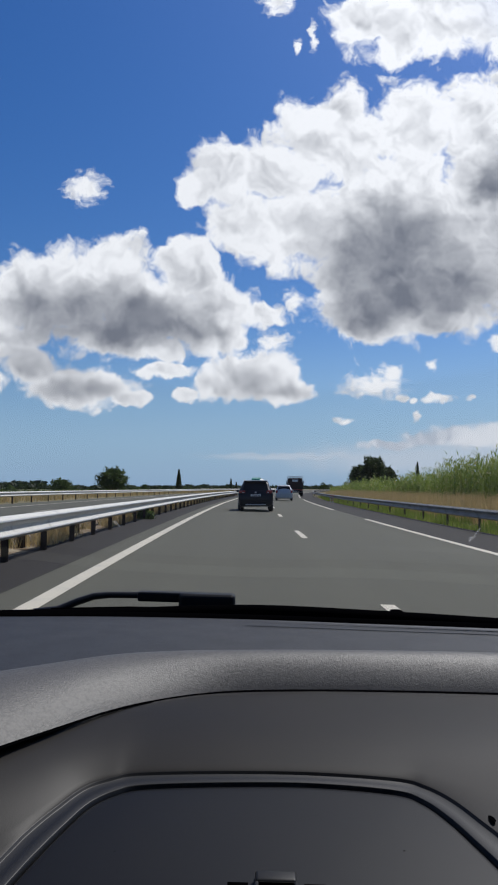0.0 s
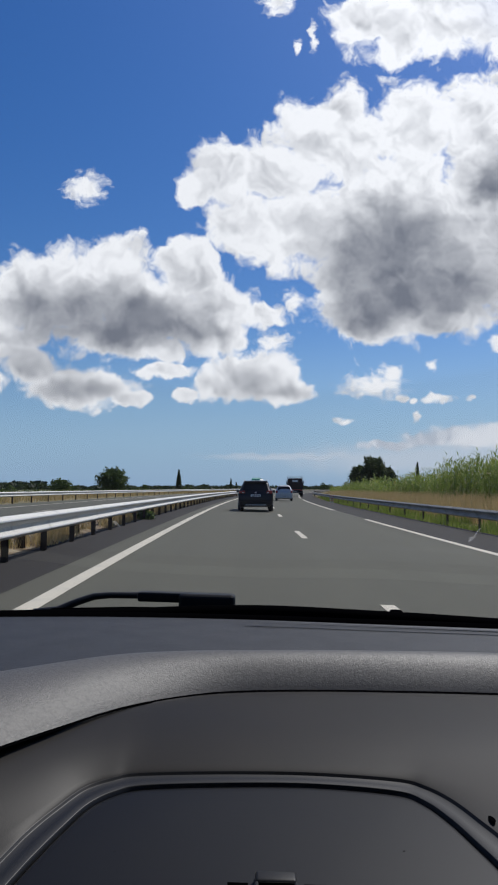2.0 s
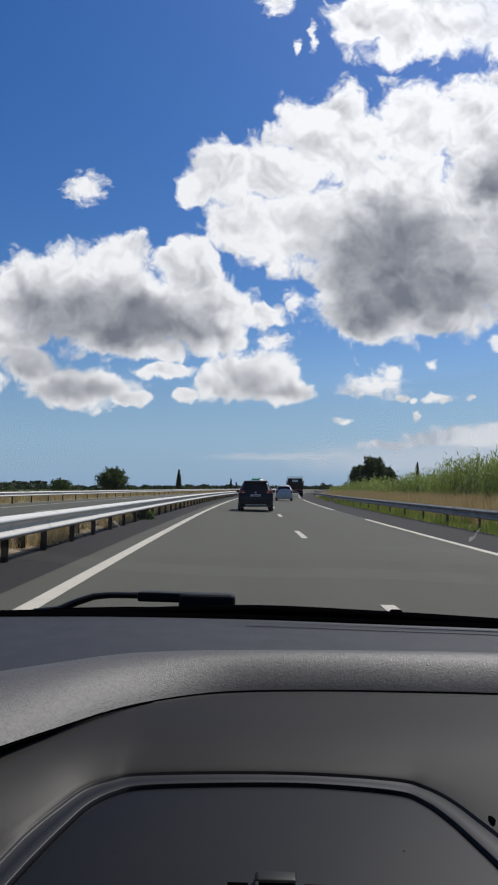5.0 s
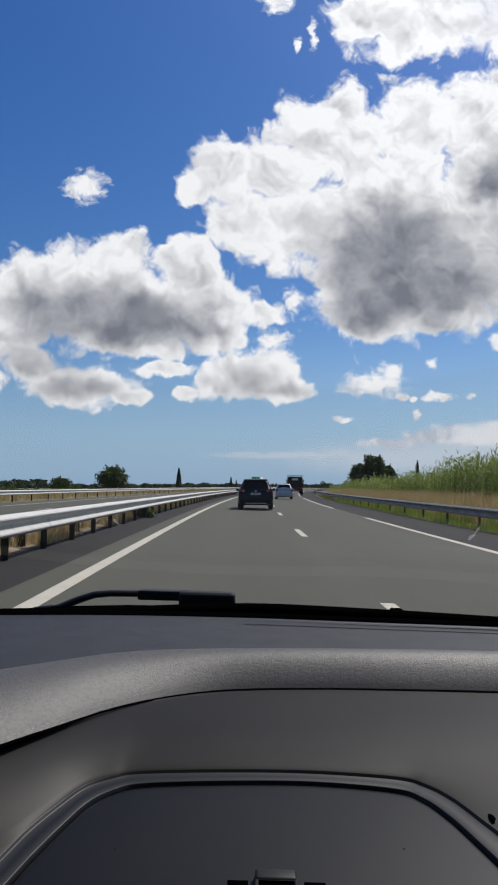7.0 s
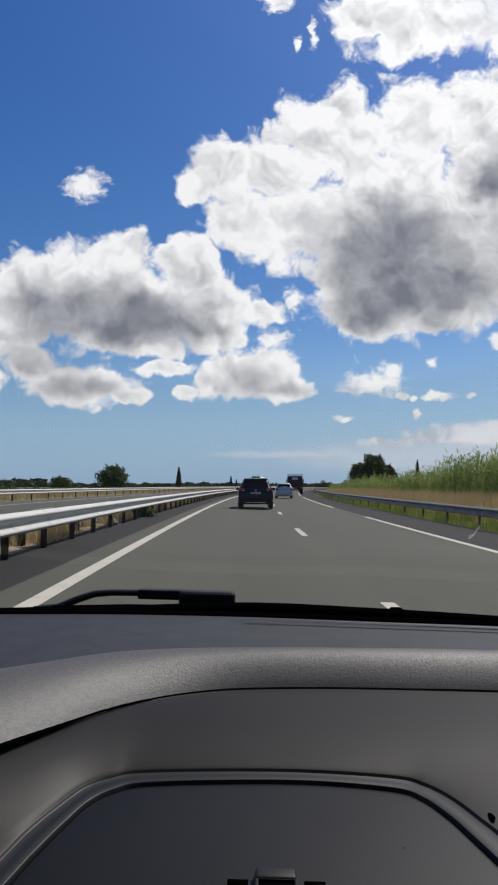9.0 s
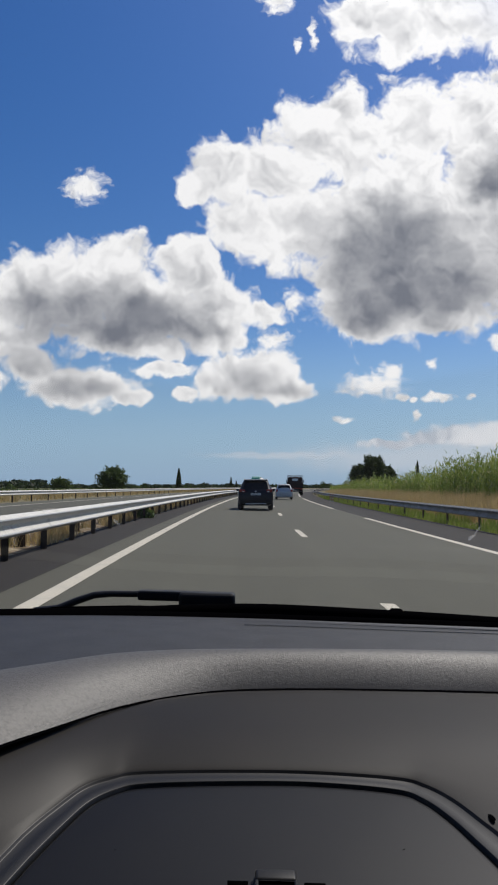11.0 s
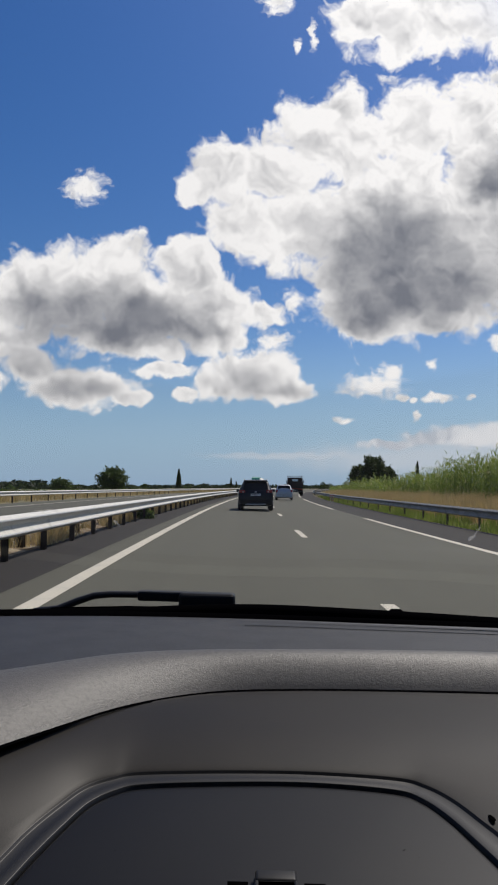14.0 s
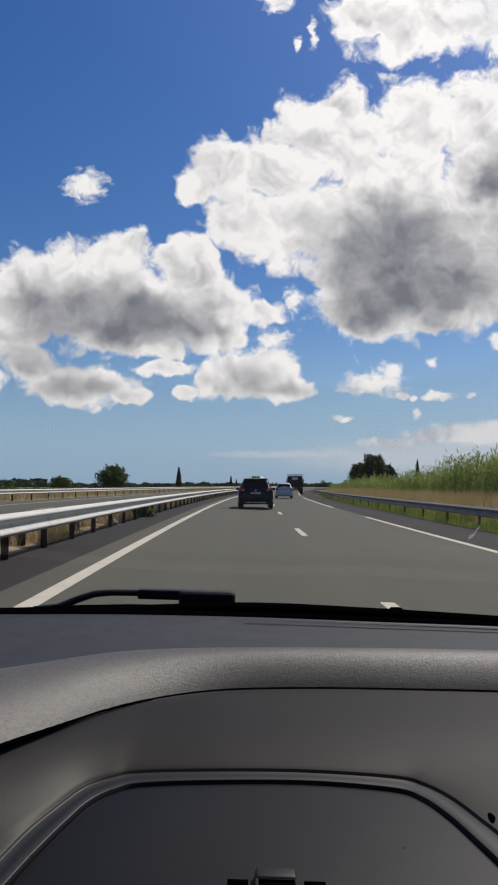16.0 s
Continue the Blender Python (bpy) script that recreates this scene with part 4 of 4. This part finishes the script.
def big_lorry(at, cab_mat, label, tank):
    """An articulated lorry; its trailer is a box or a tank."""
    ob = thing("articulated_lorry", label, "lorry", "oncoming lorries", at=at)
    cab = part("cab", box(-1.22, 1.22, 11.2, 13.4, 0.9, 3.0, 0.10, 3), cab_mat, ob, "tall sleeper cab")
    part("roof_deflector", prism([(11.2, 3.0), (13.3, 3.0), (12.9, 3.55), (11.2, 3.85)], "x", -1.1, 1.1), cab_mat, ob)
    part("windscreen", box(-1.1, 1.1, 13.40, 13.43, 1.85, 2.8, 0.02), CAR_GLASS, cab, "dark windscreen")
    part("grille", box(-0.85, 0.85, 13.40, 13.44, 0.75, 1.7, 0.03), SATIN_BLACK, cab, "black grille")
    part("bumper", box(-1.2, 1.2, 13.0, 13.46, 0.35, 0.75, 0.05), cab_mat, cab)
    for s in (-1, 1):
        part("mirror", box(min(s * 1.25, s * 1.5), max(s * 1.25, s * 1.5), 13.1, 13.25, 1.9, 2.7, 0.04), SATIN_BLACK, cab)
        part("headlamp", box(min(s * 0.85, s * 1.15), max(s * 0.85, s * 1.15), 13.40, 13.45, 0.85, 1.05, 0.02), CLEAR_LAMP, cab)
    if tank:
        t = bmesh.new()
        bmesh.ops.create_cone(t, cap_ends=True, segments=28, radius1=1.2, radius2=1.2, depth=10.6)
        bmesh.ops.rotate(t, verts=t.verts, matrix=Matrix.Rotation(math.pi / 2, 3, "X"))
        bmesh.ops.translate(t, verts=t.verts, vec=(0, 5.4, 2.45))
        part("tank", t, ZINC, ob, "silver cylindrical tank", True)
        part("walkway", box(-0.25, 0.25, 0.4, 10.2, 3.62, 3.72), ZINC_POST, ob)
    else:
        part("trailer", box(-1.25, 1.25, 0.0, 10.8, 1.2, 3.95, 0.02), BOX_WHITE, ob, "white refrigerated trailer")
        part("trailer_edge", box(-1.27, 1.27, 10.72, 10.84, 1.15, 4.0, 0.01), INK, ob)
        part("green_mark", prism([(3.3, 2.9), (2.9, 2.9), (2.7, 3.6), (3.4, 3.6)], "x", -1.256, -1.25), TRUCK_GREEN, ob, "green leaf-shaped mark")
        part("lettering_bars", joined(*[box(-1.256, -1.25, 2.2 + 0.26 * i, 2.4 + 0.26 * i, 2.5, 2.72) for i in range(7)]), INK, ob)
    part("chassis", box(-0.6, 0.6, 0.2, 12.8, 0.75, 1.2), INK, ob)
    part("under_run_rail", joined(box(-1.2, -1.15, 3.5, 8.0, 0.5, 1.0), box(1.15, 1.2, 3.5, 8.0, 0.5, 1.0)), ZINC, ob)
    wheels(ob, (-1.05, 1.05), (1.4, 2.7, 4.0, 10.6, 12.7), 0.5, 0.34)
    return ob


def panel_van(at, mat, label):
    ob = thing("van", label, "van", "oncoming cars", at=at)
    part("body", prism([(0.0, 0.42), (4.75, 0.42), (4.85, 0.8), (4.6, 1.12), (3.75, 1.25), (3.05, 1.92), (2.8, 1.97), (0.12, 1.97), (0.0, 1.8)], "x", -0.92, 0.92), mat, ob, "white boxy body")
    part("windscreen", sheet([[(x, y + 0.012, z) for x in (-0.8, 0.0, 0.8)] for y, z in ((3.72, 1.29), (3.09, 1.88))]), CAR_GLASS, ob, "dark windscreen")
    for s in (-1, 1):
        part("side_window", box(min(s * 0.915, s * 0.93), max(s * 0.915, s * 0.93), 2.2, 3.0, 1.25, 1.78, 0.004), CAR_GLASS, ob)
        part("headlamp", box(min(s * 0.6, s * 0.9), max(s * 0.6, s * 0.9), 4.55, 4.83, 0.82, 1.0, 0.03), CLEAR_LAMP, ob)
        part("wing_mirror", box(min(s * 0.94, s * 1.12), max(s * 0.94, s * 1.12), 3.2, 3.3, 1.2, 1.42, 0.03), SATIN_BLACK, ob)
    part("bumper", box(-0.93, 0.93, 4.6, 4.92, 0.3, 0.62, 0.05, 3), SATIN_BLACK, ob, "dark plastic front bumper")
    part("grille", box(-0.5, 0.5, 4.78, 4.87, 0.66, 0.8, 0.01), INK, ob)
    wheels(ob, (-0.82, 0.82), (0.9, 3.9), 0.32, 0.2)
    return ob


suv(rd_pose(36.0, -1.12) @ Matrix.Scale(0.94, 4))
hatchback(rd_pose(70.0, 1.2))
panel_van(rd_pose(-22.0, -8.8, 0.02, math.pi), CAR_WHITE, "white panel van on the oncoming carriageway")
panel_van(rd_pose(-48.0, -8.8, 0.02, math.pi), CAR_WHITE, "white panel van on the oncoming carriageway")
flatbed(rd_pose(112.0, 2.9))
box_lorry(rd_pose(-9.5, 1.95))
big_lorry(rd_pose(212.0, -10.4, 0.02, math.pi), TRUCK_GREEN, "green-cabbed oncoming tanker lorry with a silver tank", True)
big_lorry(rd_pose(2.0, -12.2, 0.02, math.pi), CAR_WHITE, "white oncoming articulated lorry with a green mark", False)


# ---------------------------------------------------------------- plants
def leaf_quads(centres, size, flat=0.0, seed=1):
    """Small leaf-like quads, each turned at random."""
    rng = np.random.default_rng(seed)
    c = np.asarray(centres)
    n = len(c)
    a = rng.normal(size=(n, 3))
    a /= np.linalg.norm(a, axis=1)[:, None]
    b = rng.normal(size=(n, 3))
    b -= (a * b).sum(1)[:, None] * a
    b /= np.linalg.norm(b, axis=1)[:, None]
    s = size * rng.uniform(0.6, 1.3, n)[:, None]
    a, b = a * s, b * s * 0.6
    v = np.stack([c - a, c - b * 0.9, c + a, c + b * 0.9], 1).reshape(-1, 3)
    f = [(4 * i, 4 * i + 1, 4 * i + 2, 4 * i + 3) for i in range(n)]
    return v, f


def broad_tree(name, label, at, h, w, seed, leaf=LEAF, n=2600, size=0.24, low=0.24, lumps_n=15):
    rng = np.random.default_rng(seed)
    ob = thing(name, label, "tree", at=at)
    limbs = [tube([(0, 0, -0.6), (0.05, 0, h * 0.2), (0.0, 0.1, h * 0.45), (0.1, 0, h * 0.8)], [0.05 * h * 0.6, 0.04 * h * 0.6, 0.025 * h * 0.6, 0.03], 8)]
    lumps = []
    for i in range(lumps_n):
        a, zz = rng.uniform(0, 2 * math.pi), rng.uniform(low, 0.88)
        r = w * 0.5 * (1 - abs(zz - 0.5) * 1.1) * rng.uniform(0.45, 0.85)
        p = np.array([math.cos(a) * r, math.sin(a) * r, h * zz])
        lumps.append((p, rng.uniform(0.13, 0.24) * w))
        limbs.append(tube([(0, 0, h * zz * 0.55), tuple(p * (0.5, 0.5, 0.85)), tuple(p)], [0.05, 0.035, 0.015], 5))
    lumps.append((np.array([0, 0, h * 0.9]), 0.12 * w))
    part("trunk", joined(*limbs), BARK, ob, "forked brown trunk and limbs", True)
    cs = []
    for i in range(n):
        d = rng.normal(size=3)
        d /= np.linalg.norm(d)
        bump = noise.noise(Vector(d * 2.1) + Vector((seed, 0, 0))) * 0.42 + noise.noise(Vector(d * 5.0) + Vector((0, seed, 0))) * 0.38
        q = (0.86 + bump) * rng.uniform(0.25, 1.0) ** 0.4
        taper = 1.0 - 0.22 * d[2]
        cs.append((d[0] * q * w * 0.5 * taper, d[1] * q * w * 0.5 * taper, h * (0.5 + low * 0.5) + d[2] * q * h * (0.5 - low * 0.5)))
    v, f = leaf_quads(cs, size, seed=seed)
    o = new("crown", raw_mesh("crown", v, f, leaf))
    o.parent = ob
    return ob


def cone_tree(name, label, at, h, w, seed, slim=1.0, n=1600, size=0.2):
    """Cypress or fir: a trunk and needles in a pointed crown."""
    rng = np.random.default_rng(seed)
    ob = thing(name, label, "tree", at=at)
    part("trunk", tube([(0, 0, -0.6), (0, 0, h * 0.5), (0, 0, h * 0.96)], [0.03 * h * 0.5 + 0.05, 0.07, 0.02], 7), BARK, ob, "straight trunk", True)
    cs = []
    for i in range(n):
        t = rng.uniform(0, 1) ** 1.25
        z = h * (0.06 + 0.94 * t)
        a = rng.uniform(0, 2 * math.pi)
        tier = 1.0 if slim > 0.9 else 0.72 + 0.28 * math.sin(z / h * 34 + 1.3 * math.sin(a * 2))
        r = w * 0.5 * min(1, (1 - t) ** (0.75 if slim > 0.9 else 1.0) * 1.05 + 0.02) * min(1, 0.55 + 4 * t) * math.sqrt(rng.uniform(0.15, 1)) * tier
        cs.append((r * math.cos(a), r * math.sin(a), z))
    v, f = leaf_quads(cs, size, seed=seed)
    o = new("crown", raw_mesh("crown", v, f, LEAF_DARK))
    o.parent = ob
    return ob


def shrub(label, at, h, w, seed, leaf=LEAF):
    rng = np.random.default_rng(seed)
    ob = thing("shrub", label, "shrub", "verge shrubs", at=at)
    part("stems", joined(*[tube([(0, 0, -0.4), (math.cos(a) * w * 0.2, math.sin(a) * w * 0.2, h * 0.6)], [0.04, 0.01], 5) for a in (0.3, 1.9, 3.4, 5.1)]), BARK, ob)
    cs = []
    for i in range(900):
        a, t = rng.uniform(0, 2 * math.pi), rng.uniform(0, 1)
        r = w * 0.5 * math.sqrt(max(0.02, 1 - t * t)) * rng.uniform(0.5, 1.0) * (0.8 + 0.25 * math.sin(3 * a + seed))
        cs.append((r * math.cos(a), r * math.sin(a), h * t * (0.85 + 0.2 * math.sin(2 * a + seed))))
    v, f = leaf_quads(cs, 0.06 + 0.06 * h, seed=seed)
    o = new("leaves", raw_mesh("leaves", v, f, leaf))
    o.parent = ob
    return ob


def place(x, y, z=-0.5):
    return Matrix.Translation((x, y, z)) @ Matrix.Rotation(random.uniform(0, 6), 4, "Z")


broad_tree("tree", "round-crowned green tree in the fields beyond the barriers", place(-27.9, 150.0), 6.0, 6.8, 11, n=5200, size=0.22, low=0.16, lumps_n=22)
broad_tree("tree", "small loose-crowned tree in the fields beyond the barriers", place(-38.5, 150.0), 3.7, 5.4, 15, n=1500, size=0.22, low=0.20, lumps_n=16)
cone_tree("cypress", "slim dark cypress standing alone in the fields", place(-14.35, 150.0), 5.4, 1.6, 12, 1.0, 2800, 0.14)
cone_tree("fir_tree", "small dark fir near the oncoming carriageway", place(-5.4, 220.0), 4.5, 2.2, 13, 0.5, 900)
cone_tree("fir_tree", "small dark fir near the oncoming carriageway", place(-3.9, 225.0), 3.4, 1.8, 14, 0.5, 900)
for i, (x, y, h, w) in enumerate(((19.9, 118, 6.2, 4.6), (18.9, 124, 5.0, 4.2), (22.2, 120, 4.6, 4.2), (21.2, 126, 5.4, 4.4))):
    broad_tree("pine_tree", "dark green pine in a clump behind the reeds", place(x, y, 0.2), h, w, 30 + i, LEAF_DARK, 5600, 0.20, 0.10, 24)
cone_tree("cypress", "slim dark cypress behind the reeds", place(46.0, 200.0, 0.2), 8.0, 1.8, 41)
for i, (x, y, h, w) in enumerate(((-24.2, 170, 2.4, 3.2), (-13.6, 170, 2.0, 2.2), (-29.5, 190, 2.0, 5), (-62, 190, 2.4, 7.0), (-17.5, 200, 2.0, 4.0), (52.5, 520, 5.2, 8), (57.5, 520, 4.2, 7))):
    shrub("low green shrub in the fields", place(x, y, -0.5), h, w, 60 + i)
shrub("low dark weedy bush growing in the gravel median", rd_pose(24.5, -5.15, 0.0), 0.38, 1.3, 71)


def reed_bed(name, n, d_of, off_of, h_of, wide, leaves, seed):
    """Tall reeds: stalks with long drooping leaves, some with plumes."""
    rng = np.random.default_rng(seed)
    v, f = [], []

    def strip(p, d, length, w, droop):
        side = np.cross(d, (0, 0, 1.0))
        side /= max(np.linalg.norm(side), 1e-6)
        side = side * math.cos(rng.uniform(-1, 1)) + np.array((0, 0, 1.0)) * rng.uniform(-0.4, 0.4)
        i0, segs = len(v), 3
        for s in range(segs + 1):
            t = s / segs
            q = p + d * length * t - np.array((0, 0, droop * length * t * t))
            ww = w * (1 - t) ** 0.7 * 0.5 + 0.002
            v.append(q - side * ww)
            v.append(q + side * ww)
        for s in range(segs):
            f.append((i0 + 2 * s, i0 + 2 * s + 1, i0 + 2 * s + 3, i0 + 2 * s + 2))

    for i in range(n):
        d, off = d_of(rng), off_of(rng)
        base = np.array(rd(d, off, 0.0))
        base[2] += 0.12 if off < 8 else (0.45 if off < 11 else 0.65)
        h = h_of(rng, d, off)
        lean = np.array((rng.normal(0.10, 0.07), rng.normal(0, 0.07), 1.0))
        strip(base - (0, 0, 0.15), lean, h, wide * 0.5, 0.03)
        for j in range(leaves):
            t = rng.uniform(0.25, 0.98)
            a = rng.uniform(0, 2 * math.pi)
            up = np.array((math.cos(a) * 0.6, math.sin(a) * 0.6, 0.95))
            strip(base + lean * h * t, up / np.linalg.norm(up), rng.uniform(0.35, 0.6) * (0.5 + 0.25 * h), wide, rng.uniform(0.35, 0.9))
    return raw_mesh(name, v, f, REED)


def swell_h(rng, d, off):
    n = noise.noise(Vector((d * 0.13, off * 0.25, 2.0)))
    tall = 2.45 if d < 49 else (1.75 if d < 90 else max(0.9, 1.75 - (d - 90) * 0.02))
    return max(0.6, tall + 0.55 * n + rng.normal(0, 0.22) + (0.4 if rng.uniform() < 0.12 else 0))


near = new("reeds", reed_bed("reeds", 3600, lambda r: r.uniform(16, 62), lambda r: 10.4 + 4.2 * r.uniform(0, 1) ** 1.3, swell_h, 0.06, 6, 5))
tagged(near, "tall green reeds with drooping leaves on the bank", "reeds", kind="stuff")
far = new("reeds", reed_bed("reeds", 3600, lambda r: r.uniform(60, 210), lambda r: 9.8 + 6 * r.uniform(0, 1) ** 1.3, swell_h, 0.12, 4, 6))
tagged(far, "green reed bed following the bend of the road", "reeds", kind="stuff")


def grass_bed(n, d0, d1, o0, o1, h0, h1, w, seed, zoff=0.0):
    rng = np.random.default_rng(seed)
    d = d0 + (d1 - d0) * rng.uniform(0, 1, n) ** 1.5
    off = rng.uniform(o0, o1, n)
    v, f = [], []
    for i in range(n):
        if noise.noise(Vector((d[i] * 0.5, off[i] * 1.3, seed))) < -0.15:
            continue
        p = np.array(rd(d[i], off[i], zoff))
        if off[i] > 6.3:
            p[2] += 0.13 * (off[i] - 6.6)
        a, h = rng.uniform(0, 2 * math.pi), rng.uniform(h0, h1)
        side, lean = np.array((math.cos(a), math.sin(a), 0)) * w, np.array((rng.normal(0, 0.25), rng.normal(0, 0.25), 1.0)) * h
        i0 = len(v)
        v += [p - side, p + side, p + lean * 0.55 + side * 0.6, p + lean * 0.55 - side * 0.6, p + lean]
        f += [(i0, i0 + 1, i0 + 2, i0 + 3), (i0 + 3, i0 + 2, i0 + 4)]
    return v, f


for args, label in (((46000, 13, 110, 7.1, 10.3, 0.45, 1.05, 0.014, 21), "dry straw-coloured grass in front of the reeds"),
                    ((14000, 7, 90, -5.75, -4.9, 0.10, 0.42, 0.009, 22, 0.03), "dry tufts of grass in the gravel median"),
                    ((9000, 25, 220, -24, -17.5, 0.3, 0.9, 0.03, 23), "dry grass along the oncoming carriageway")):
    g = new("grass", raw_mesh("grass", *grass_bed(*args), STRAW))
    tagged(g, label, "grass", kind="stuff")
tagged(new("grass", raw_mesh("grass", *grass_bed(16000, 11, 90, 6.02, 6.7, 0.06, 0.24, 0.012, 25, -0.04), REED)), "low dark weeds along the edge of the asphalt", "grass", kind="stuff")
tagged(new("grass", raw_mesh("grass", *grass_bed(12000, 13, 110, 6.22, 7.3, 0.12, 0.42, 0.014, 24), REED)), "short green weeds under the guard rail", "grass", kind="stuff")
tagged(new("hedge", raw_mesh("hedge", *leaf_quads([tuple(rd(d, o, z)) for d, o, z in zip(np.random.default_rng(8).uniform(60, 300, 9000), np.random.default_rng(9).uniform(-34, -24, 9000),
       -0.5 + 1.2 * np.random.default_rng(10).uniform(0, 1, 9000) ** 1.2)], 0.28, seed=3), LEAF)), "low green scrub beyond the far barrier", "scrub", kind="stuff")

# woods along the horizon
rng = np.random.default_rng(77)
wood = []
for i in range(34000):
    a = rng.uniform(-0.62, 0.62)
    r = rng.uniform(900, 1250)
    top = 3.6 + 3.0 * noise.noise(Vector((a * 22, 0, 1))) + 2.5 * noise.noise(Vector((a * 90, 0, 4))) + (5 if a < -0.27 else 0)
    wood.append((math.sin(a) * r, math.cos(a) * r, -0.8 + max(1.5, top) * rng.uniform(0, 1)))
tagged(new("far_woods", raw_mesh("far_woods", *leaf_quads(wood, 3.0, seed=4), FAR_WOOD)), "dark line of distant woods on the horizon", "woods", kind="stuff")


# ---------------------------------------------------------------- small roadside things
def delineator(at):
    ob = thing("marker_post", "small red and white marker post at the guard rail", "marker post", "marker posts", at=at)
    part("stem", box(-0.06, 0.06, -0.02, 0.02, -0.1, 0.66, 0.01), PLATE, ob, "white plastic stem")
    for z in (0.10, 0.34, 0.55):
        part("red_band", box(-0.064, 0.064, -0.024, 0.024, z, z + 0.11, 0.006), RED_PLASTIC, ob)
    return ob


delineator(rd_pose(72.0, 5.98))
delineator(rd_pose(74.0, 5.9))
sign = thing("road_sign", "white roadside information board on two posts", "road sign", at=rd_pose(300.0, 12.5, 0.4))
board = part("board", box(-2.0, 2.0, -0.03, 0.03, 1.6, 3.4, 0.02), PLATE, sign, "white board with dark lettering")
part("border", joined(box(-2.03, 2.03, -0.036, 0.0, 3.36, 3.43), box(-2.03, 2.03, -0.036, 0.0, 1.57, 1.64), box(-2.03, -1.96, -0.036, 0.0, 1.57, 3.43), box(1.96, 2.03, -0.036, 0.0, 1.57, 3.43)), INK, board)
bars(board, -1.5, 1.6, -0.04, 2.7, 3.0, 12, INK)
bars(board, -1.2, 1.5, -0.04, 2.0, 2.3, 10, INK)
for x in (-1.4, 1.4):
    part("sign_post", tube([(x, 0.05, -1.2), (x, 0.05, 3.3)], 0.05, 8), ZINC_POST, sign)
